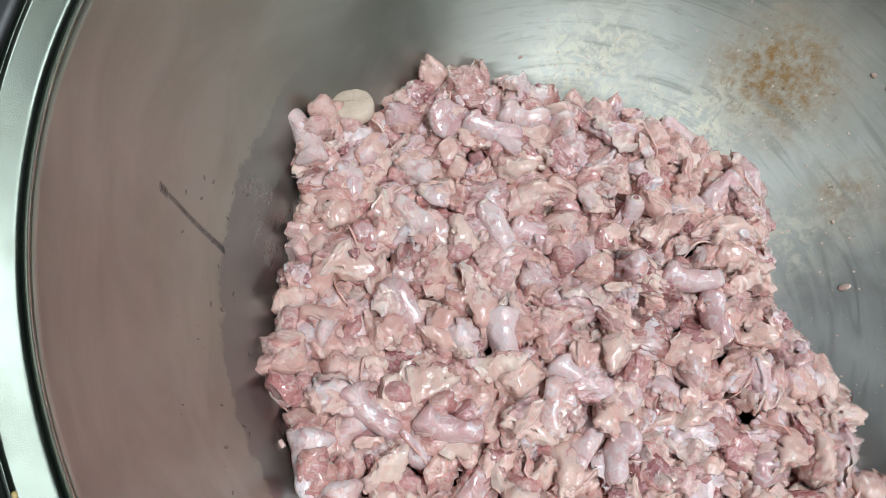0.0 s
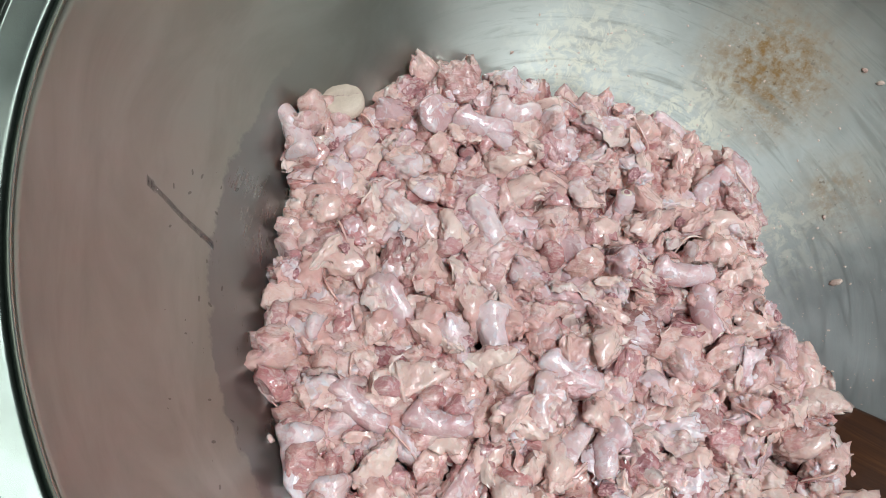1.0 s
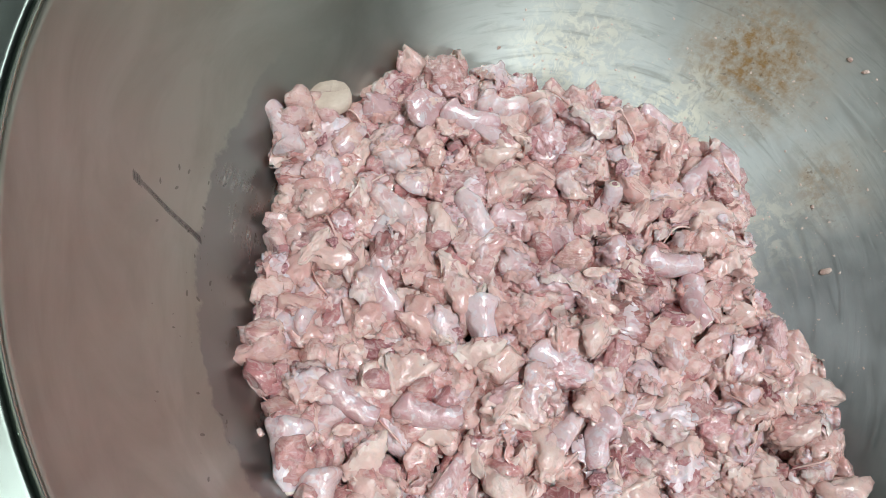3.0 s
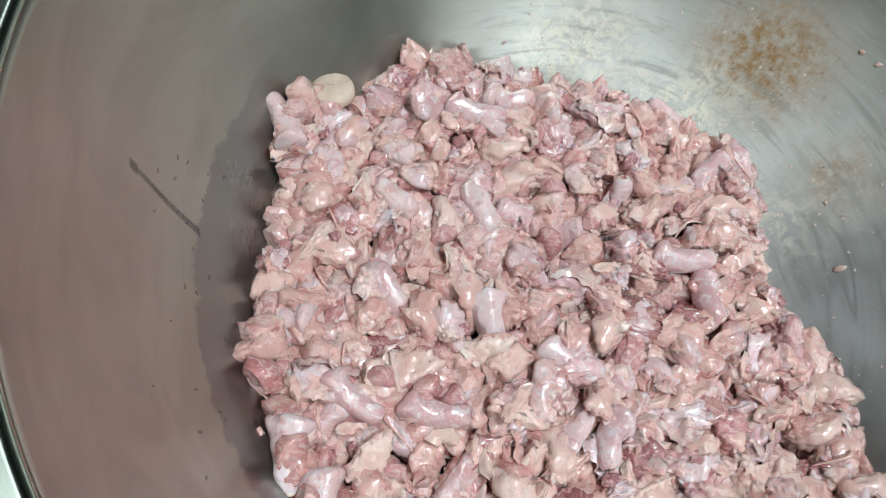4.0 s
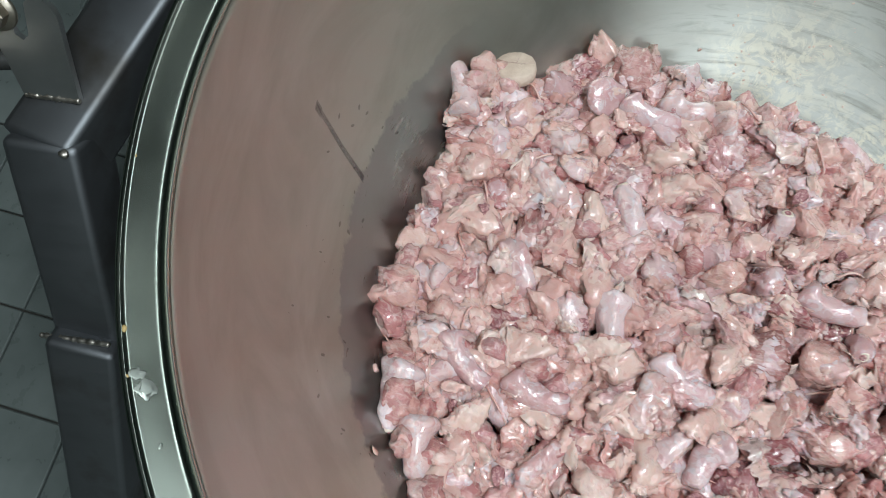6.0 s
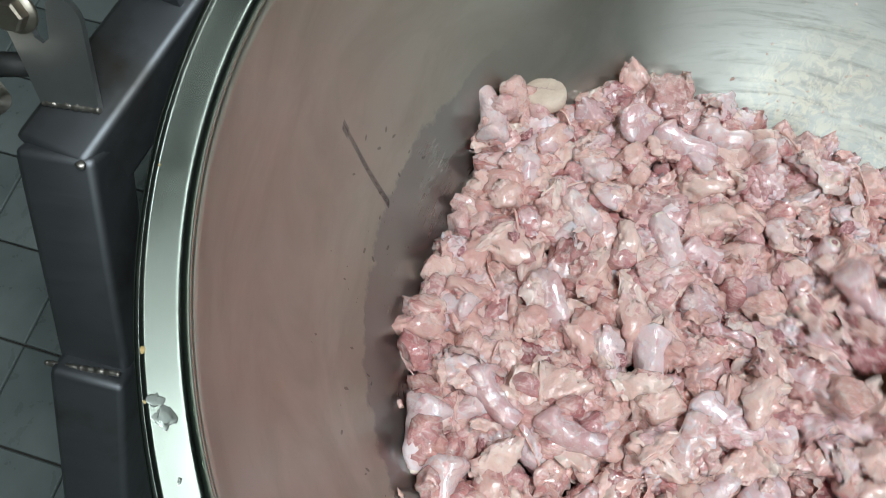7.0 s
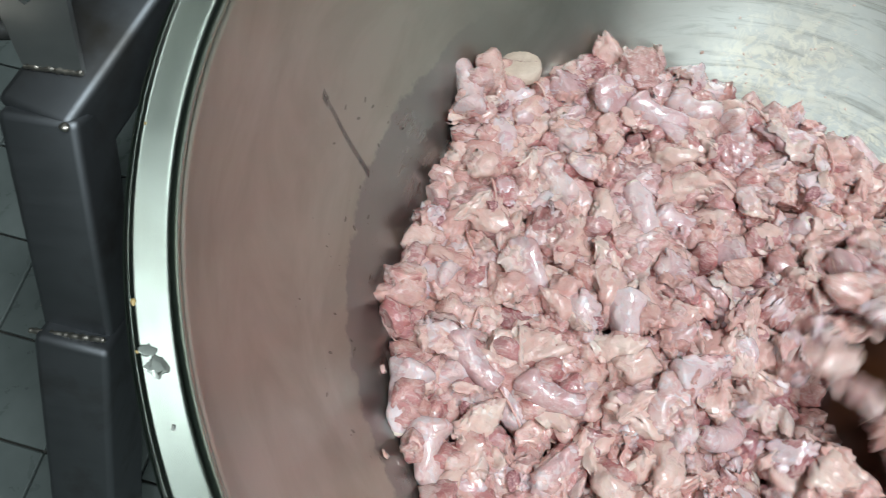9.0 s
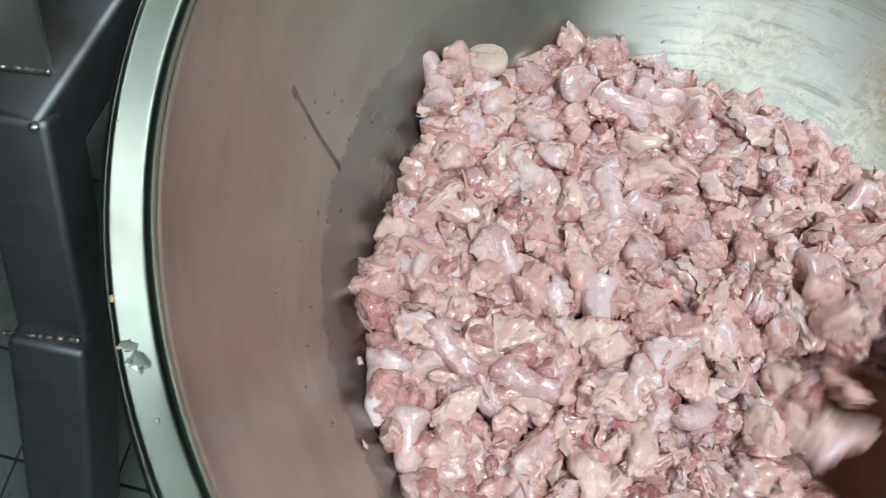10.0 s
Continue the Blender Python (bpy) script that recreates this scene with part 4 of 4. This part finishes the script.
def crumbs():
    """Scraps of meat left on the bare steel."""
    rng = random.Random(3)
    for x, y, s in ((0.308, 0.075, 0.008), (0.283, 0.305, 0.005), (0.289, 0.156, 0.004), (-0.13, 0.305, 0.004), (0.30, 0.29, 0.005), (-0.281, -0.296, 0.006), (-0.318, -0.222, 0.007)):
        z = bowl_z(x, y)
        n = Vector((-x, -y, SPHERE_Z - z)).normalized()
        ob = tagged(new("meat_scrap", mesh_of("meat_scrap", chunk_mesh(int(x * 1000) + 900, s, s * 0.65, s * 0.45, 2), M_CRUMB if x > -0.2 else M_PALE)), "small scrap of meat stuck to the steel", "meat scrap", "meat scraps")
        ob.matrix_world = Matrix.Translation(Vector((x, y, z)) + n * s * 0.2) @ n.to_track_quat("Z", "Y").to_matrix().to_4x4() @ pose(0, 0, 0, 0, 0, rng.uniform(0, 360))
    verts, faces = [], []
    b = chunk_mesh(77, 1, 0.8, 0.5, 2, cuts=0, rough=0.2, fold=0.1)
    form = ([v.co.copy() for v in b.verts], [[v.index for v in f.verts] for f in b.faces])
    b.free()

    def drop(x, y, s, flat, stretch=1.0, turn=None):
        z = bowl_z(x, y)
        n = Vector((-x, -y, SPHERE_Z - z)).normalized()
        m = Matrix.Translation(Vector((x, y, z))) @ n.to_track_quat("Z", "Y").to_matrix().to_4x4() @ pose(0, 0, 0, 0, 0, rng.uniform(0, 360) if turn is None else turn) @ Matrix.Diagonal((s * stretch, s, s * flat, 1))
        k = len(verts)
        verts.extend(m @ v for v in form[0])
        faces.extend([k + i for i in f] for f in form[1])

    for _ in range(420):
        a, r = rng.uniform(-0.25, 1.9), rng.uniform(0.25, 0.42)
        drop(r * math.cos(a), r * math.sin(a), rng.choice((0.0006, 0.0008, 0.0010, 0.0013, 0.0022)), 0.6)
    me = bpy.data.meshes.new("crumbs")
    me.from_pydata(verts, [], faces)
    me.materials.append(M_CRUMB)
    tagged(new("crumbs", me), "fine brown and pale crumbs dried onto the steel", "crumbs", kind="stuff")
    verts, faces = [], []
    for _ in range(75):
        y = rng.uniform(-0.31, 0.03)
        r = rng.triangular(0.40, 0.455, 0.412)
        x = -math.sqrt(max(r * r - y * y, 0.01))
        drop(x, y, rng.choice((0.0007, 0.0010, 0.0014, 0.0020, 0.0028)), 0.12, 1.4, None)
    for k in range(60):
        u = k / 59
        a = Vector((-0.457, -0.033)) * (1 - u) + Vector((-0.409, -0.053)) * u
        drop(a.x + 0.0008 * math.sin(9 * u), a.y, 0.0017 + 0.0010 * (u < 0.07) + 0.0006 * u, 0.35, 2.4, 20)
    me = bpy.data.meshes.new("juice_drops")
    me.from_pydata(verts, [], faces)
    me.materials.append(M_DROP)
    me.polygons.foreach_set("use_smooth", [True] * len(me.polygons))
    tagged(new("juice_drops", me), "thin drops and a run of juice on the steel wall", "drops", kind="stuff")


def floor_tiles(slab):
    """Square tiles over the whole room: those beside the stand singly, the far ones joined."""
    size, gap = 0.165, 0.004
    me = mesh_of("tile", box(size - gap, size - gap, 0.012, None, 0.0015, 1), M_TILE, False)
    h = (size - gap) / 2
    verts, faces = [], []
    for i in range(-15, 26):
        for j in range(-18, 22):
            m = pose(-1.03, -0.32, 0, 0, 0, 8) @ pose((i + 0.5) * size, (j + 0.5) * size, 0.0)
            x, y = m.translation.xy
            if max(abs(x), abs(y)) > 2.88:
                continue
            if -1.9 < x < -0.1 and -1.0 < y < 1.3:
                ob = new("tile", me)
                ob.parent = slab
                ob.matrix_basis = m
            else:
                k = len(verts)
                verts += [m @ Vector((a * h, b * h, c)) for c in (-0.006, 0.006) for a, b in ((-1, -1), (1, -1), (1, 1), (-1, 1))]
                faces += [[k + q for q in f] for f in ((4, 5, 6, 7), (0, 1, 5, 4), (1, 2, 6, 5), (2, 3, 7, 6), (3, 0, 4, 7))]
    far = bpy.data.meshes.new("far_tiles")
    far.from_pydata(verts, [], faces)
    far.materials.append(M_TILE)
    ob = tagged(new("far_tiles", far), kind="stuff")
    ob.parent = slab


def motions():
    walk(PADDLE, [(r[0], pose(r[1], r[2], r[3], 0, r[5], r[4]) @ pose(0, 0, 0, r[6])) for r in STROKE])
    rng = random.Random(21)
    step = 0.1
    reach = 0.17
    path = [stroke_at(i * step) for i in range(101)]
    for ob, start, turn, keyed in PIECES:
        if not keyed:
            continue
        rest, p, q = start.copy(), start.copy(), turn.copy()
        spin = Vector((rng.gauss(0, 1), rng.gauss(0, 1), rng.gauss(0, 1))).normalized()
        lag, high = rng.uniform(0.55, 1.0), rng.uniform(0.4, 1.5)
        home = start.z - heap_z(start.x, start.y)
        rows = [(0.0, Matrix.LocRotScale(p, q, None))]
        for i in range(1, 101):
            a, b = path[i - 1], path[i]
            v = Vector((b[0] - a[0], b[1] - a[1])) / step
            dig = b[6]
            along = Vector((math.cos(radians(b[3])), math.sin(radians(b[3]))))
            centre = Vector((b[0], b[1])) + along * 0.045
            want = rest.copy()
            if dig > 0.02:
                d = rest.xy - centre
                far = d.length
                if far < reach:
                    hole = 0.074 * dig
                    out = hole + far * (reach - hole) / reach
                    way = d.normalized() if far > 1e-4 else along
                    want.xy = centre + way * out
                    ahead = max(0.0, way.dot(v.normalized())) if v.length > 0.05 else 0.0
                    bank = math.exp(-((out - 0.085) / 0.045) ** 2)
                    want.z += dig * bank * high * (0.028 + 0.080 * ahead)
                    near = 1.0 - far / reach
                    drift = v * near * lag * step * (0.6 if i < 50 else 0.2) * dig
                    rest.x, rest.y = rest.x + drift.x, rest.y + drift.y
            r = math.hypot(rest.x, rest.y)
            if r > 0.37:
                rest.x, rest.y = rest.x * 0.37 / r, rest.y * 0.37 / r
            rest.z = max(heap_z(rest.x, rest.y) + home, bowl_z(rest.x, rest.y) + 0.018)
            old = p.copy()
            p = p + (want - p) * (0.75 if dig > 0.02 else 0.6)
            low = bowl_z(p.x, p.y) + 0.018
            p.z = max(p.z, low)
            moved = (p - old).length
            if moved < 0.0004:
                p = old
            else:
                q = Matrix.Rotation(min(0.9, moved * 14 * lag), 3, spin).to_quaternion() @ q
            rows.append((i * step, Matrix.LocRotScale(p, q, None)))
        keep = [rows[0]] + [r for k, r in enumerate(rows[1:-1], 1) if (r[1].translation - rows[k - 1][1].translation).length > 1e-5 or (rows[k + 1][1].translation - r[1].translation).length > 1e-5] + [rows[-1]]
        walk(ob, keep)


FLOOR = room()
wok()
stand()
heap()
root_slice()
PADDLE = paddle()
crumbs()
rim_flecks()
rim_smears()
floor_tiles(FLOOR)
motions()
